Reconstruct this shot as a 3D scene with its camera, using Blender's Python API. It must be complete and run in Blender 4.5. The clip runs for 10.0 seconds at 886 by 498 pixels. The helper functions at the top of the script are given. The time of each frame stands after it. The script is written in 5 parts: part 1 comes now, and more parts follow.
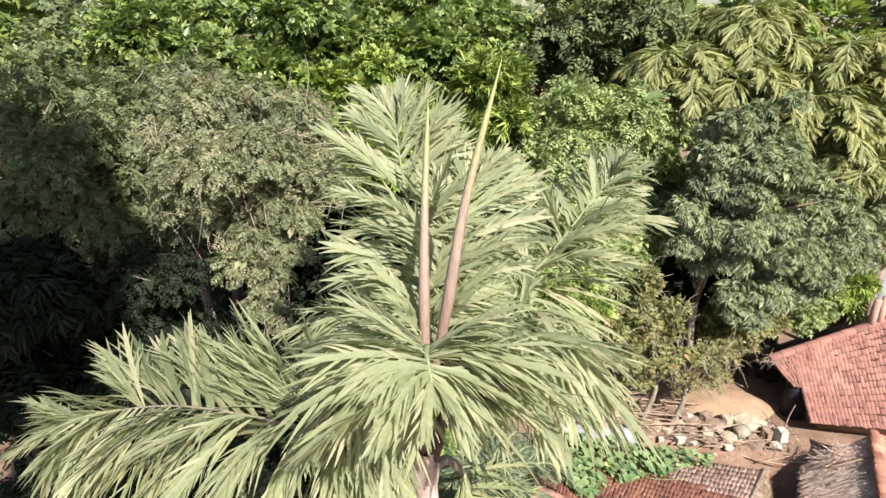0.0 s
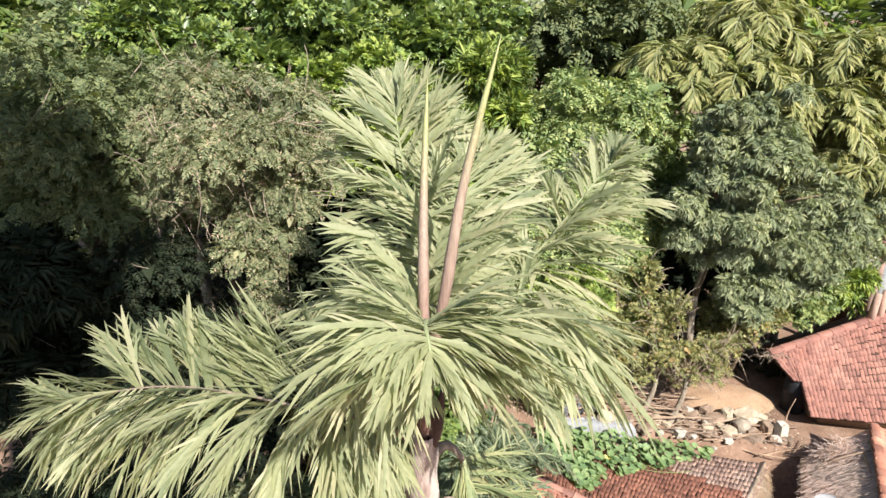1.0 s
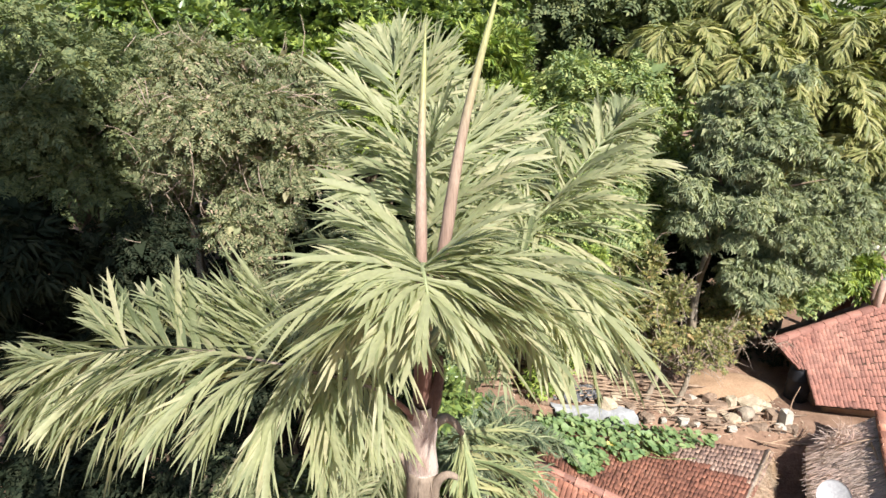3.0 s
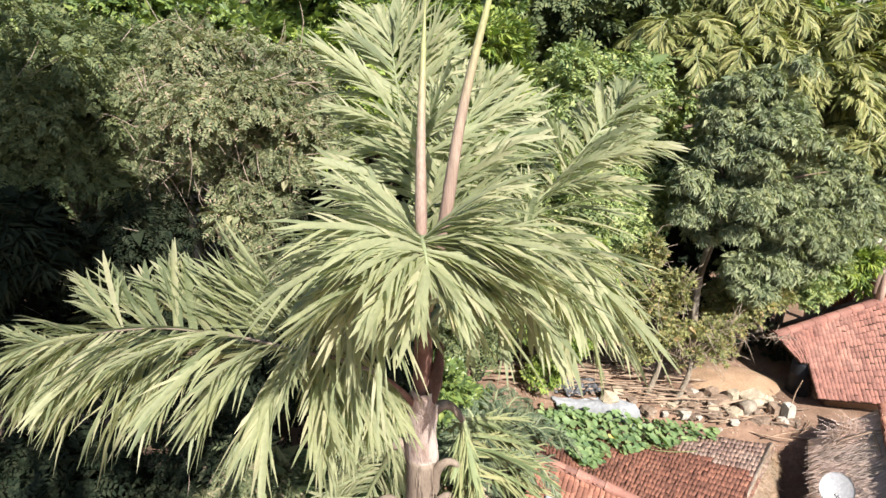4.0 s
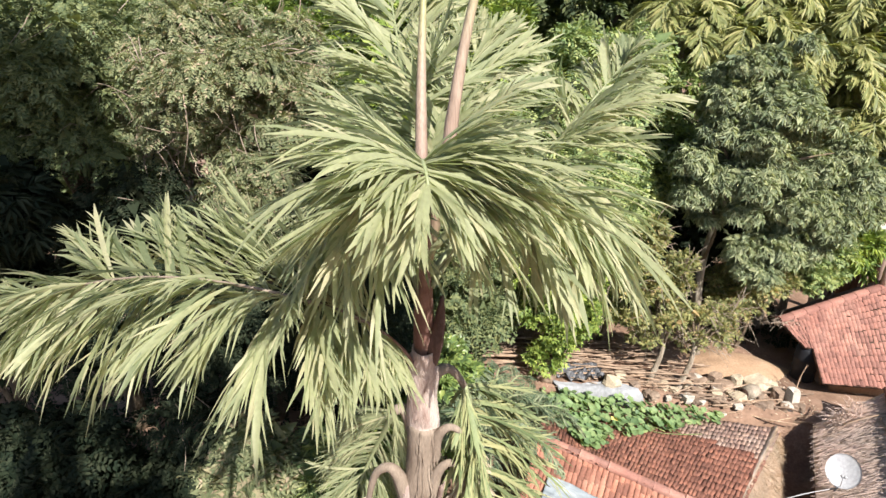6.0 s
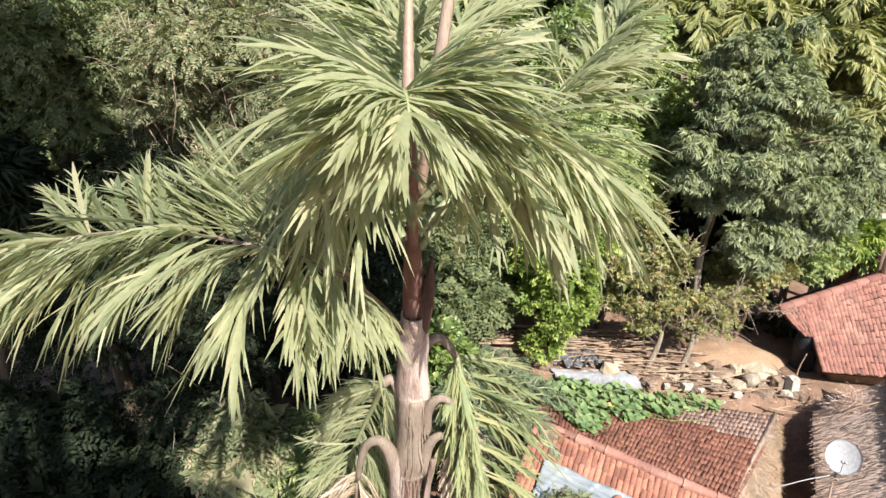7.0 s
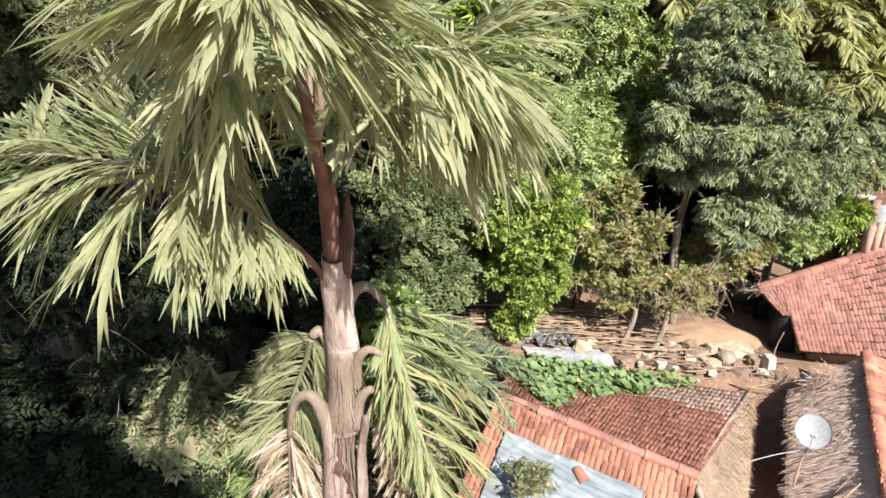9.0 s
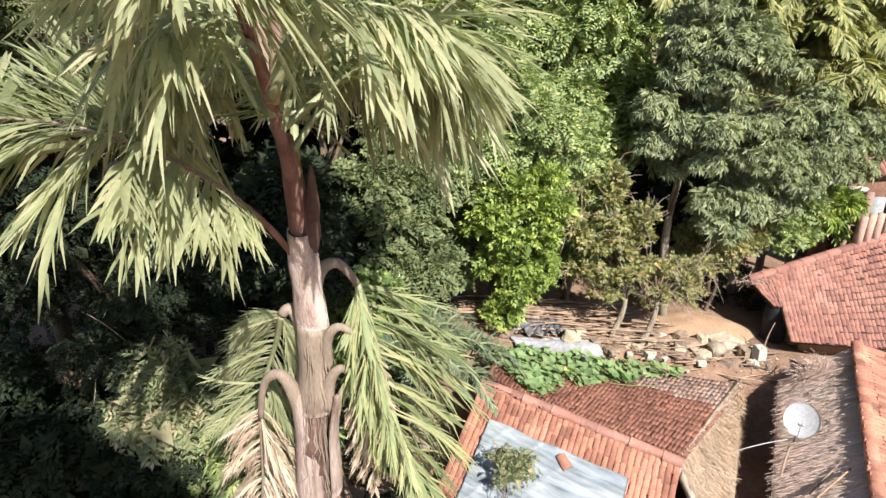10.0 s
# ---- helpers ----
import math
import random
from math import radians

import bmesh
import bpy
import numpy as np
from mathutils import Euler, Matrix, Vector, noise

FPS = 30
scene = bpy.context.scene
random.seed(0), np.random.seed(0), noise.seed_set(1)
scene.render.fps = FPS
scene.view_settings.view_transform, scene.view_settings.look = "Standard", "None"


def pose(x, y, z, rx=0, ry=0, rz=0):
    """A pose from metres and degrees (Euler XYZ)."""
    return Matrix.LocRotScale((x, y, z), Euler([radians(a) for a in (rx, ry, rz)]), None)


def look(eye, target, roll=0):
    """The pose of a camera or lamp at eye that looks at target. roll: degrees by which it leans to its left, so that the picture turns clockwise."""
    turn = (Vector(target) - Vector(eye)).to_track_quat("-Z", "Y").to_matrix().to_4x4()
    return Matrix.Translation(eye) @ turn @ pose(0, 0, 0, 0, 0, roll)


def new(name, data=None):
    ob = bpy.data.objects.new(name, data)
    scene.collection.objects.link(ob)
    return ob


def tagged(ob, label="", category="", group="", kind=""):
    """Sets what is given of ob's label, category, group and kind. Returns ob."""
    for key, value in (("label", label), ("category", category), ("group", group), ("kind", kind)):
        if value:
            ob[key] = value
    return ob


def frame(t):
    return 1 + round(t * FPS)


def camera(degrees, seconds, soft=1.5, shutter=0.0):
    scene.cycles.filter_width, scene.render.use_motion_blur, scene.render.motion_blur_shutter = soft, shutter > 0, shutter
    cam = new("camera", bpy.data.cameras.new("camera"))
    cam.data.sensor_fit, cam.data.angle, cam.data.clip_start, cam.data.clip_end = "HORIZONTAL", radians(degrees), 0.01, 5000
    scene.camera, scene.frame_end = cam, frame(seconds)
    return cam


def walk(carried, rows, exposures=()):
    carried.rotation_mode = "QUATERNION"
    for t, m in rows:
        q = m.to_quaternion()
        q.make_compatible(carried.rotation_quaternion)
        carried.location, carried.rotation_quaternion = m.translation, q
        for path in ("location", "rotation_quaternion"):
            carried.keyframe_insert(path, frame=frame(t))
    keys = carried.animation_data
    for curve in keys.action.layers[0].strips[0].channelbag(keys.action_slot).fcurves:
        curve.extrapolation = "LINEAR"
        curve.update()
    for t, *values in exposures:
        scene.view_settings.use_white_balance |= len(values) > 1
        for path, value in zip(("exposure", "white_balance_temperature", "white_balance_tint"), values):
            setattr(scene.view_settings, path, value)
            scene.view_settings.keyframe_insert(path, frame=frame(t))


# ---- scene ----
cam = camera(74.0, 10.0)
METRES, EYE, TILT, LEAN, TURN = 2.72, 9.6, -21.7, 0.0, 0.0
ROWS = [
    (0.0, 0.0000, 0.0000, 0.0000, 0.00, 0.00, 0.00),
    (0.5, 0.0008, -0.0057, -0.0283, -0.01, 0.03, 0.00),
    (1.0, 0.0016, 0.0067, -0.0615, -0.01, 0.03, 0.00),
    (1.5, 0.0024, 0.0251, -0.0991, -0.01, 0.05, -0.01),
    (2.0, 0.0027, 0.0474, -0.1347, -0.00, 0.05, -0.01),
    (2.5, 0.0042, 0.0699, -0.1642, -0.01, 0.03, -0.05),
    (4.0, 0.0067, 0.1099, -0.2486, 0.05, -0.05, 0.03),
    (4.5, 0.0043, 0.1195, -0.2827, 0.07, -0.06, 0.06),
    (5.0, 0.0031, 0.1313, -0.3161, 0.08, -0.05, 0.08),
    (5.5, 0.0025, 0.1437, -0.3483, 0.08, -0.05, 0.10),
    (7.0, 0.0357, 0.2205, -0.5210, 0.05, -0.01, -0.02),
    (7.5, 0.0885, 0.2391, -0.5738, 0.08, -0.12, 0.04),
    (8.0, 0.1537, 0.2636, -0.6224, 0.07, -0.13, 0.02),
    (8.5, 0.2262, 0.2823, -0.6672, 0.05, -0.15, 0.01),
    (9.0, 0.2869, 0.2967, -0.7058, 0.07, -0.18, 0.02),
    (9.5, 0.3425, 0.3117, -0.7457, 0.09, -0.20, 0.02),
    (10.0, 0.3890, 0.3294, -0.7878, 0.10, -0.22, 0.02),
]
walk(cam, [(t, pose(0, 0, EYE, TILT, LEAN, TURN) @ pose(METRES * x, METRES * y, METRES * z, 90 + pitch, roll, yaw)) for t, x, y, z, yaw, pitch, roll in ROWS])

# ---- light ----
SUN_EL, SUN_AZ = 44.0, 152.0
world = bpy.data.worlds.new("sky")
scene.world = world
world.use_nodes = True
sky = world.node_tree.nodes.new("ShaderNodeTexSky")
sky.sky_type, sky.sun_disc = "NISHITA", False
sky.sun_elevation, sky.sun_rotation = radians(SUN_EL), radians(SUN_AZ)
bg = world.node_tree.nodes["Background"]
world.node_tree.links.new(sky.outputs[0], bg.inputs[0])
bg.inputs[1].default_value = 0.07
sun = new("sun", bpy.data.lights.new("sun", "SUN"))
sun.data.energy, sun.data.angle, sun.data.color = 4.6, radians(0.5), (1, 0.95, 0.87)
az, el = radians(SUN_AZ), radians(SUN_EL)
TO_SUN = Vector((math.sin(az) * math.cos(el), math.cos(az) * math.cos(el), math.sin(el)))
sun.matrix_world = look(TO_SUN * 40, (0, 0, 0))
scene.view_settings.exposure = 1.21

# ---- materials ----
def shader(name, rough=0.8, spec=0.3):
    m = bpy.data.materials.new(name)
    m.use_nodes = True
    b = m.node_tree.nodes["Principled BSDF"]
    b.inputs["Roughness"].default_value = rough
    b.inputs["Specular IOR Level"].default_value = spec
    return m, m.node_tree.nodes, m.node_tree.links, b


def ramp(nodes, links, fac, stops):
    r = nodes.new("ShaderNodeValToRGB")
    e = r.color_ramp.elements
    while len(e) < len(stops):
        e.new(0.5)
    for k, (p, c) in zip(e, stops):
        k.position, k.color = p, (*c, 1)
    links.new(fac, r.inputs[0])
    return r.outputs[0]


def noise_tex(nodes, links, scale, detail=4.0, rough=0.6, stretch=None, coord="Object"):
    tc = nodes.new("ShaderNodeTexCoord")
    n = nodes.new("ShaderNodeTexNoise")
    n.inputs["Scale"].default_value, n.inputs["Detail"].default_value, n.inputs["Roughness"].default_value = scale, detail, rough
    if stretch:
        mp = nodes.new("ShaderNodeMapping")
        mp.inputs["Scale"].default_value = stretch
        links.new(tc.outputs[coord], mp.inputs[0])
        links.new(mp.outputs[0], n.inputs["Vector"])
    else:
        links.new(tc.outputs[coord], n.inputs["Vector"])
    return n.outputs["Fac"]


def mix_rgb(nodes, links, fac, a, b, kind="MIX"):
    m = nodes.new("ShaderNodeMix")
    m.data_type, m.blend_type = "RGBA", kind
    for sock, v in ((m.inputs["Factor"], fac), (m.inputs["A"], a), (m.inputs["B"], b)):
        if isinstance(v, (int, float)):
            sock.default_value = v
        elif isinstance(v, tuple):
            sock.default_value = (*v, 1)
        else:
            links.new(v, sock)
    return m.outputs["Result"]


def bump(nodes, links, b, height, strength=0.4, dist=0.02):
    n = nodes.new("ShaderNodeBump")
    n.inputs["Strength"].default_value, n.inputs["Distance"].default_value = strength, dist
    links.new(height, n.inputs["Height"])
    links.new(n.outputs[0], b.inputs["Normal"])


def leaf_mat(name, stops, trans=0.3, rough=0.45, spec=0.4, big=0.35, gain=1.2, glow=(1.25, 1.3, 0.55)):
    """Leaves: each differs a little, and whole sprays differ from one another; light passes through in part."""
    m, nodes, links, b = shader(name, rough, spec)
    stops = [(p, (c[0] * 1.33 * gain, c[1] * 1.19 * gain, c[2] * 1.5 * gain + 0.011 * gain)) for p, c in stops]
    g = nodes.new("ShaderNodeNewGeometry")
    col = ramp(nodes, links, g.outputs["Random Per Island"], stops)
    n = noise_tex(nodes, links, 1.3, 3)
    tint = ramp(nodes, links, n, [(0.3, (0.72, 0.78, 0.7)), (0.7, (1.2, 1.15, 1.05))])
    col = mix_rgb(nodes, links, big * 2, col, tint, "MULTIPLY")
    fine = noise_tex(nodes, links, 26, 3)
    col = mix_rgb(nodes, links, 0.5, col, ramp(nodes, links, fine, [(0.3, (0.75, 0.75, 0.7)), (0.7, (1.15, 1.15, 1.1))]), "MULTIPLY")
    links.new(col, b.inputs["Base Color"])
    t = nodes.new("ShaderNodeBsdfTranslucent")
    links.new(mix_rgb(nodes, links, 1.0, col, glow, "MULTIPLY"), t.inputs["Color"])
    mx = nodes.new("ShaderNodeMixShader")
    mx.inputs[0].default_value = trans
    links.new(b.outputs[0], mx.inputs[1])
    links.new(t.outputs[0], mx.inputs[2])
    links.new(mx.outputs[0], nodes["Material Output"].inputs["Surface"])
    return m


def rough_mat(name, stops, scale=3.0, fine=40.0, rough=0.85, spec=0.2, relief=0.5, dist=0.02, stretch=None, per_piece=0.0):
    """Earth, bark, clay, cloth: two scales of colour and a fine relief."""
    m, nodes, links, b = shader(name, rough, spec)
    col = ramp(nodes, links, noise_tex(nodes, links, scale, 5, 0.6, stretch), stops)
    f = noise_tex(nodes, links, fine, 4, 0.65, stretch)
    col = mix_rgb(nodes, links, 0.7, col, ramp(nodes, links, f, [(0.25, (0.6, 0.6, 0.6)), (0.75, (1.25, 1.25, 1.25))]), "MULTIPLY")
    if per_piece:
        o, g = nodes.new("ShaderNodeObjectInfo"), nodes.new("ShaderNodeNewGeometry")
        mix = nodes.new("ShaderNodeMath")
        mix.operation = "ADD"
        links.new(o.outputs["Random"], mix.inputs[0])
        links.new(g.outputs["Random Per Island"], mix.inputs[1])
        part_of = nodes.new("ShaderNodeMath")
        part_of.operation = "FRACT"
        links.new(mix.outputs[0], part_of.inputs[0])
        col = mix_rgb(nodes, links, per_piece, col, ramp(nodes, links, part_of.outputs[0], [(0.0, (0.5, 0.48, 0.5)), (0.5, (1, 1, 1)), (1.0, (1.3, 1.22, 1.15))]), "MULTIPLY")
    links.new(col, b.inputs["Base Color"])
    bump(nodes, links, b, f, relief, dist)
    return m


PALM_LEAF = leaf_mat("palm_leaf", [(0.0, (0.125, 0.162, 0.068)), (0.3, (0.198, 0.238, 0.11)), (0.7, (0.242, 0.277, 0.132)), (1.0, (0.298, 0.315, 0.166))], 0.5, 0.5, 0.3, big=0.2, gain=1.3, glow=(1.06, 1.17, 0.89))
PALM_OLD = leaf_mat("palm_leaf_old", [(0.0, (0.11, 0.155, 0.055)), (0.3, (0.19, 0.245, 0.1)), (0.6, (0.235, 0.28, 0.115)), (1.0, (0.3, 0.32, 0.14))], 0.25, 0.55, 0.25, gain=0.98, glow=(1.1, 1.2, 0.65))
PALM_DEAD = leaf_mat("palm_leaf_dead", [(0.0, (0.165, 0.135, 0.078)), (0.5, (0.295, 0.265, 0.165)), (1.0, (0.405, 0.38, 0.26))], 0.15, 0.7, 0.2)
RACHIS = rough_mat("rachis", [(0.3, (0.19, 0.22, 0.11)), (0.7, (0.28, 0.3, 0.17))], 4, 60, 0.5, 0.4, 0.2)
PETIOLE = rough_mat("petiole", [(0.25, (0.15, 0.11, 0.085)), (0.7, (0.31, 0.25, 0.2))], 6, 60, 0.8, 0.2, 0.5, 0.015, (1, 1, 0.25))
PETIOLE_RED = rough_mat("petiole_red", [(0.25, (0.1, 0.045, 0.035)), (0.55, (0.2, 0.11, 0.09)), (0.8, (0.3, 0.19, 0.16))], 7, 60, 0.6, 0.3, 0.5, 0.012, (1, 1, 0.25))
def spear_mat():
    """Folded leaves: rosy below, yellowish green towards the tip, with fine lengthwise streaks."""
    m, nodes, links, b = shader("spear", 0.5, 0.35)
    tc = nodes.new("ShaderNodeTexCoord")
    sep = nodes.new("ShaderNodeSeparateXYZ")
    links.new(tc.outputs["Generated"], sep.inputs[0])
    col = ramp(nodes, links, sep.outputs["Z"], [(0.0, (0.3, 0.25, 0.14)), (0.2, (0.29, 0.195, 0.165)), (0.6, (0.33, 0.25, 0.19)), (0.85, (0.31, 0.32, 0.14))])
    f = noise_tex(nodes, links, 60, 4, 0.65, (1, 1, 0.06))
    links.new(mix_rgb(nodes, links, 0.8, col, ramp(nodes, links, f, [(0.3, (0.65, 0.62, 0.6)), (0.7, (1.2, 1.2, 1.2))]), "MULTIPLY"), b.inputs["Base Color"])
    bump(nodes, links, b, f, 0.4, 0.01)
    return m


SPEAR = spear_mat()
SHEATH = rough_mat("sheath", [(0.3, (0.2, 0.12, 0.1)), (0.4, (0.42, 0.31, 0.27)), (0.52, (0.57, 0.46, 0.41)), (0.75, (0.68, 0.59, 0.53))], 5.5, 60, 0.7, 0.2, 0.9, 0.03, (1, 1, 0.2))
SHEATH_OLD = rough_mat("sheath_old", [(0.3, (0.16, 0.1, 0.085)), (0.45, (0.33, 0.245, 0.215)), (0.7, (0.48, 0.39, 0.35))], 7, 60, 0.75, 0.2, 0.9, 0.03, (1, 1, 0.15))
SHEATH_DARK = rough_mat("sheath_dark", [(0.3, (0.06, 0.035, 0.03)), (0.7, (0.2, 0.12, 0.1))], 5, 60, 0.75, 0.2, 0.6, 0.02, (1, 1, 0.3))
BARK = rough_mat("bark", [(0.3, (0.09, 0.065, 0.045)), (0.7, (0.22, 0.17, 0.12))], 5, 40, 0.9, 0.15, 0.8, 0.03, (1, 1, 0.35))
BARK_PALE = rough_mat("bark_pale", [(0.3, (0.2, 0.16, 0.12)), (0.7, (0.42, 0.36, 0.29))], 5, 40, 0.9, 0.15, 0.7, 0.03, (1, 1, 0.35))
ACACIA = leaf_mat("acacia_leaf", [(0.0, (0.068, 0.095, 0.038)), (0.5, (0.125, 0.155, 0.066)), (0.85, (0.185, 0.205, 0.096)), (1.0, (0.25, 0.21, 0.13))], 0.3, 0.6, 0.2, gain=1.35)
ACACIA_GREEN = leaf_mat("acacia_leaf_green", [(0.0, (0.055, 0.085, 0.03)), (0.5, (0.095, 0.13, 0.046)), (1.0, (0.155, 0.185, 0.064))], 0.25, 0.6, 0.2, gain=1.12)
BROAD = leaf_mat("broad_leaf", [(0.0, (0.045, 0.08, 0.02)), (0.5, (0.1, 0.16, 0.035)), (1.0, (0.195, 0.255, 0.06))], 0.3, 0.35, 0.5, gain=1.35)
BAMBOO_LEAF = leaf_mat("olive_leaf", [(0.0, (0.06, 0.1, 0.03)), (0.5, (0.12, 0.17, 0.055)), (1.0, (0.2, 0.24, 0.08))], 0.3, 0.5, 0.3, gain=1.6)
NEEM = leaf_mat("drooping_leaf", [(0.0, (0.072, 0.105, 0.044)), (0.5, (0.13, 0.168, 0.075)), (1.0, (0.2, 0.235, 0.11))], 0.22, 0.5, 0.3, gain=1.36)
SHRUB = leaf_mat("shrub_leaf", [(0.0, (0.08, 0.1, 0.03)), (0.5, (0.16, 0.19, 0.06)), (0.85, (0.25, 0.255, 0.09)), (1.0, (0.3, 0.23, 0.1))], 0.3, 0.5, 0.3)
LIME = leaf_mat("lime_leaf", [(0.0, (0.06, 0.11, 0.02)), (0.5, (0.14, 0.21, 0.035)), (1.0, (0.25, 0.32, 0.065))], 0.3, 0.5, 0.3, gain=1.25)
# leaf colour taken near black: the thicket's shade is put into it
SHADE_LEAF = leaf_mat("shade_leaf", [(0.0, (0.03, 0.055, 0.022)), (0.5, (0.055, 0.085, 0.035)), (1.0, (0.1, 0.13, 0.06))], 0.2, 0.7, 0.1, gain=0.34)
FARPALM = leaf_mat("yellow_palm_leaf", [(0.0, (0.085, 0.115, 0.03)), (0.5, (0.165, 0.195, 0.058)), (1.0, (0.255, 0.265, 0.095))], 0.3, 0.5, 0.3)
DATE = leaf_mat("date_palm_leaf", [(0.0, (0.05, 0.085, 0.035)), (0.5, (0.085, 0.125, 0.06)), (1.0, (0.15, 0.18, 0.085))], 0.2, 0.45, 0.35)
GOURD = leaf_mat("gourd_leaf", [(0.0, (0.07, 0.13, 0.045)), (0.5, (0.125, 0.205, 0.07)), (1.0, (0.2, 0.275, 0.1))], 0.3, 0.5, 0.3)
LEMON = leaf_mat("yellow_petal", [(0.0, (0.6, 0.5, 0.1)), (1.0, (0.75, 0.65, 0.2))], 0.2)
TWIG = rough_mat("twig", [(0.3, (0.22, 0.16, 0.12)), (0.7, (0.45, 0.37, 0.3))], 6, 60, 0.85, 0.2, 0.3)
SOIL = rough_mat("soil", [(0.25, (0.13, 0.08, 0.057)), (0.5, (0.235, 0.15, 0.108)), (0.75, (0.34, 0.235, 0.175))], 0.9, 14, 0.95, 0.1, 0.5, 0.04)
PALE_EARTH = rough_mat("pale_earth", [(0.25, (0.26, 0.165, 0.105)), (0.5, (0.345, 0.23, 0.15)), (0.75, (0.4, 0.28, 0.19))], 1.1, 22, 0.95, 0.1, 0.35, 0.02)
MUD = rough_mat("mud_wall", [(0.3, (0.26, 0.16, 0.1)), (0.7, (0.44, 0.3, 0.2))], 1.5, 20, 0.95, 0.1, 0.5)
RED_MUD = rough_mat("red_mud_wall", [(0.3, (0.13, 0.07, 0.05)), (0.7, (0.23, 0.13, 0.095))], 1.5, 20, 0.95, 0.1, 0.5)
TILE = rough_mat("clay_tile", [(0.25, (0.19, 0.085, 0.062)), (0.5, (0.36, 0.165, 0.115)), (0.8, (0.46, 0.265, 0.195))], 1.6, 30, 0.85, 0.2, 0.3, 0.01, None, 0.75)
TILE_OLD = rough_mat("clay_tile_weathered", [(0.3, (0.32, 0.205, 0.17)), (0.55, (0.43, 0.3, 0.245)), (0.8, (0.5, 0.38, 0.32))], 1.8, 30, 0.9, 0.15, 0.3, 0.01, None, 0.75)
TILE_PINK = rough_mat("clay_tile_pink", [(0.25, (0.2, 0.09, 0.075)), (0.5, (0.3, 0.15, 0.12)), (0.8, (0.38, 0.225, 0.18))], 1.2, 30, 0.85, 0.2, 0.3, 0.01, None, 0.6)
TILE_WORN = rough_mat("clay_tile_worn", [(0.3, (0.14, 0.065, 0.05)), (0.43, (0.28, 0.125, 0.088)), (0.6, (0.37, 0.17, 0.118)), (0.8, (0.44, 0.25, 0.185))], 1.5, 26, 0.88, 0.2, 0.4, 0.012, None, 0.6)
UNDER_TILE = rough_mat("channel_tile", [(0.3, (0.26, 0.12, 0.085)), (0.7, (0.4, 0.2, 0.14))], 6, 40)
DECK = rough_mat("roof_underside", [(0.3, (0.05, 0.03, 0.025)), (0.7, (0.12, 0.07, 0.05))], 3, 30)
THATCH = rough_mat("thatch", [(0.25, (0.38, 0.3, 0.24)), (0.5, (0.5, 0.41, 0.34)), (0.75, (0.58, 0.49, 0.42))], 2.5, 50, 0.95, 0.1, 0.2, 0.01)
STRAW = leaf_mat("straw", [(0.0, (0.28, 0.232, 0.165)), (0.5, (0.345, 0.294, 0.218)), (1.0, (0.41, 0.36, 0.272))], 0.1, 0.8, 0.1, gain=1.35)
STRAW_GOLD = leaf_mat("straw_gold", [(0.0, (0.29, 0.235, 0.145)), (0.5, (0.375, 0.315, 0.2)), (1.0, (0.45, 0.39, 0.26))], 0.1, 0.8, 0.1, gain=1.05)
TARP = rough_mat("tarpaulin", [(0.35, (0.1, 0.12, 0.145)), (0.48, (0.205, 0.235, 0.262)), (0.65, (0.3, 0.33, 0.352))], 5.5, 17, 0.45, 0.4, 0.5, 0.04, (0.13, 1, 1))
GREY_SHEET = rough_mat("grey_sheet", [(0.3, (0.22, 0.225, 0.24)), (0.7, (0.35, 0.355, 0.37))], 2.5, 15, 0.8, 0.2, 0.4)
BLACK_SHEET = rough_mat("black_sheet", [(0.3, (0.025, 0.025, 0.03)), (0.7, (0.1, 0.1, 0.11))], 4, 15, 0.4, 0.5, 0.5, 0.04)
# black plastic, taken darker so the colour also carries the eave's shadow
DRUM = rough_mat("black_plastic", [(0.3, (0.008, 0.009, 0.011)), (0.7, (0.02, 0.021, 0.026))], 2, 30, 0.6, 0.25, 0.1)
DISH = rough_mat("dish_paint", [(0.3, (0.34, 0.34, 0.36)), (0.7, (0.42, 0.42, 0.43))], 3, 25, 0.4, 0.4, 0.05)
STEEL = rough_mat("grey_steel", [(0.3, (0.2, 0.2, 0.21)), (0.7, (0.34, 0.34, 0.35))], 5, 40, 0.5, 0.5, 0.1)
STONE = rough_mat("stone", [(0.3, (0.16, 0.11, 0.08)), (0.7, (0.34, 0.26, 0.2))], 3, 18, 0.9, 0.15, 0.7, 0.04, None, 0.5)
PALE_STONE = rough_mat("pale_stone", [(0.3, (0.34, 0.27, 0.19)), (0.7, (0.49, 0.42, 0.32))], 3, 18, 0.9, 0.15, 0.5, 0.03)
WHITE_SACK = rough_mat("white_sack", [(0.3, (0.4, 0.36, 0.31)), (0.7, (0.52, 0.49, 0.43))], 3, 30, 0.8, 0.15, 0.5, 0.03)
WOOD = rough_mat("grey_wood", [(0.3, (0.2, 0.14, 0.1)), (0.7, (0.42, 0.31, 0.23))], 4, 50, 0.9, 0.15, 0.5, 0.02, (1, 1, 1), 0.7)

# ---- geometry helpers ----
rng = np.random.default_rng(11)


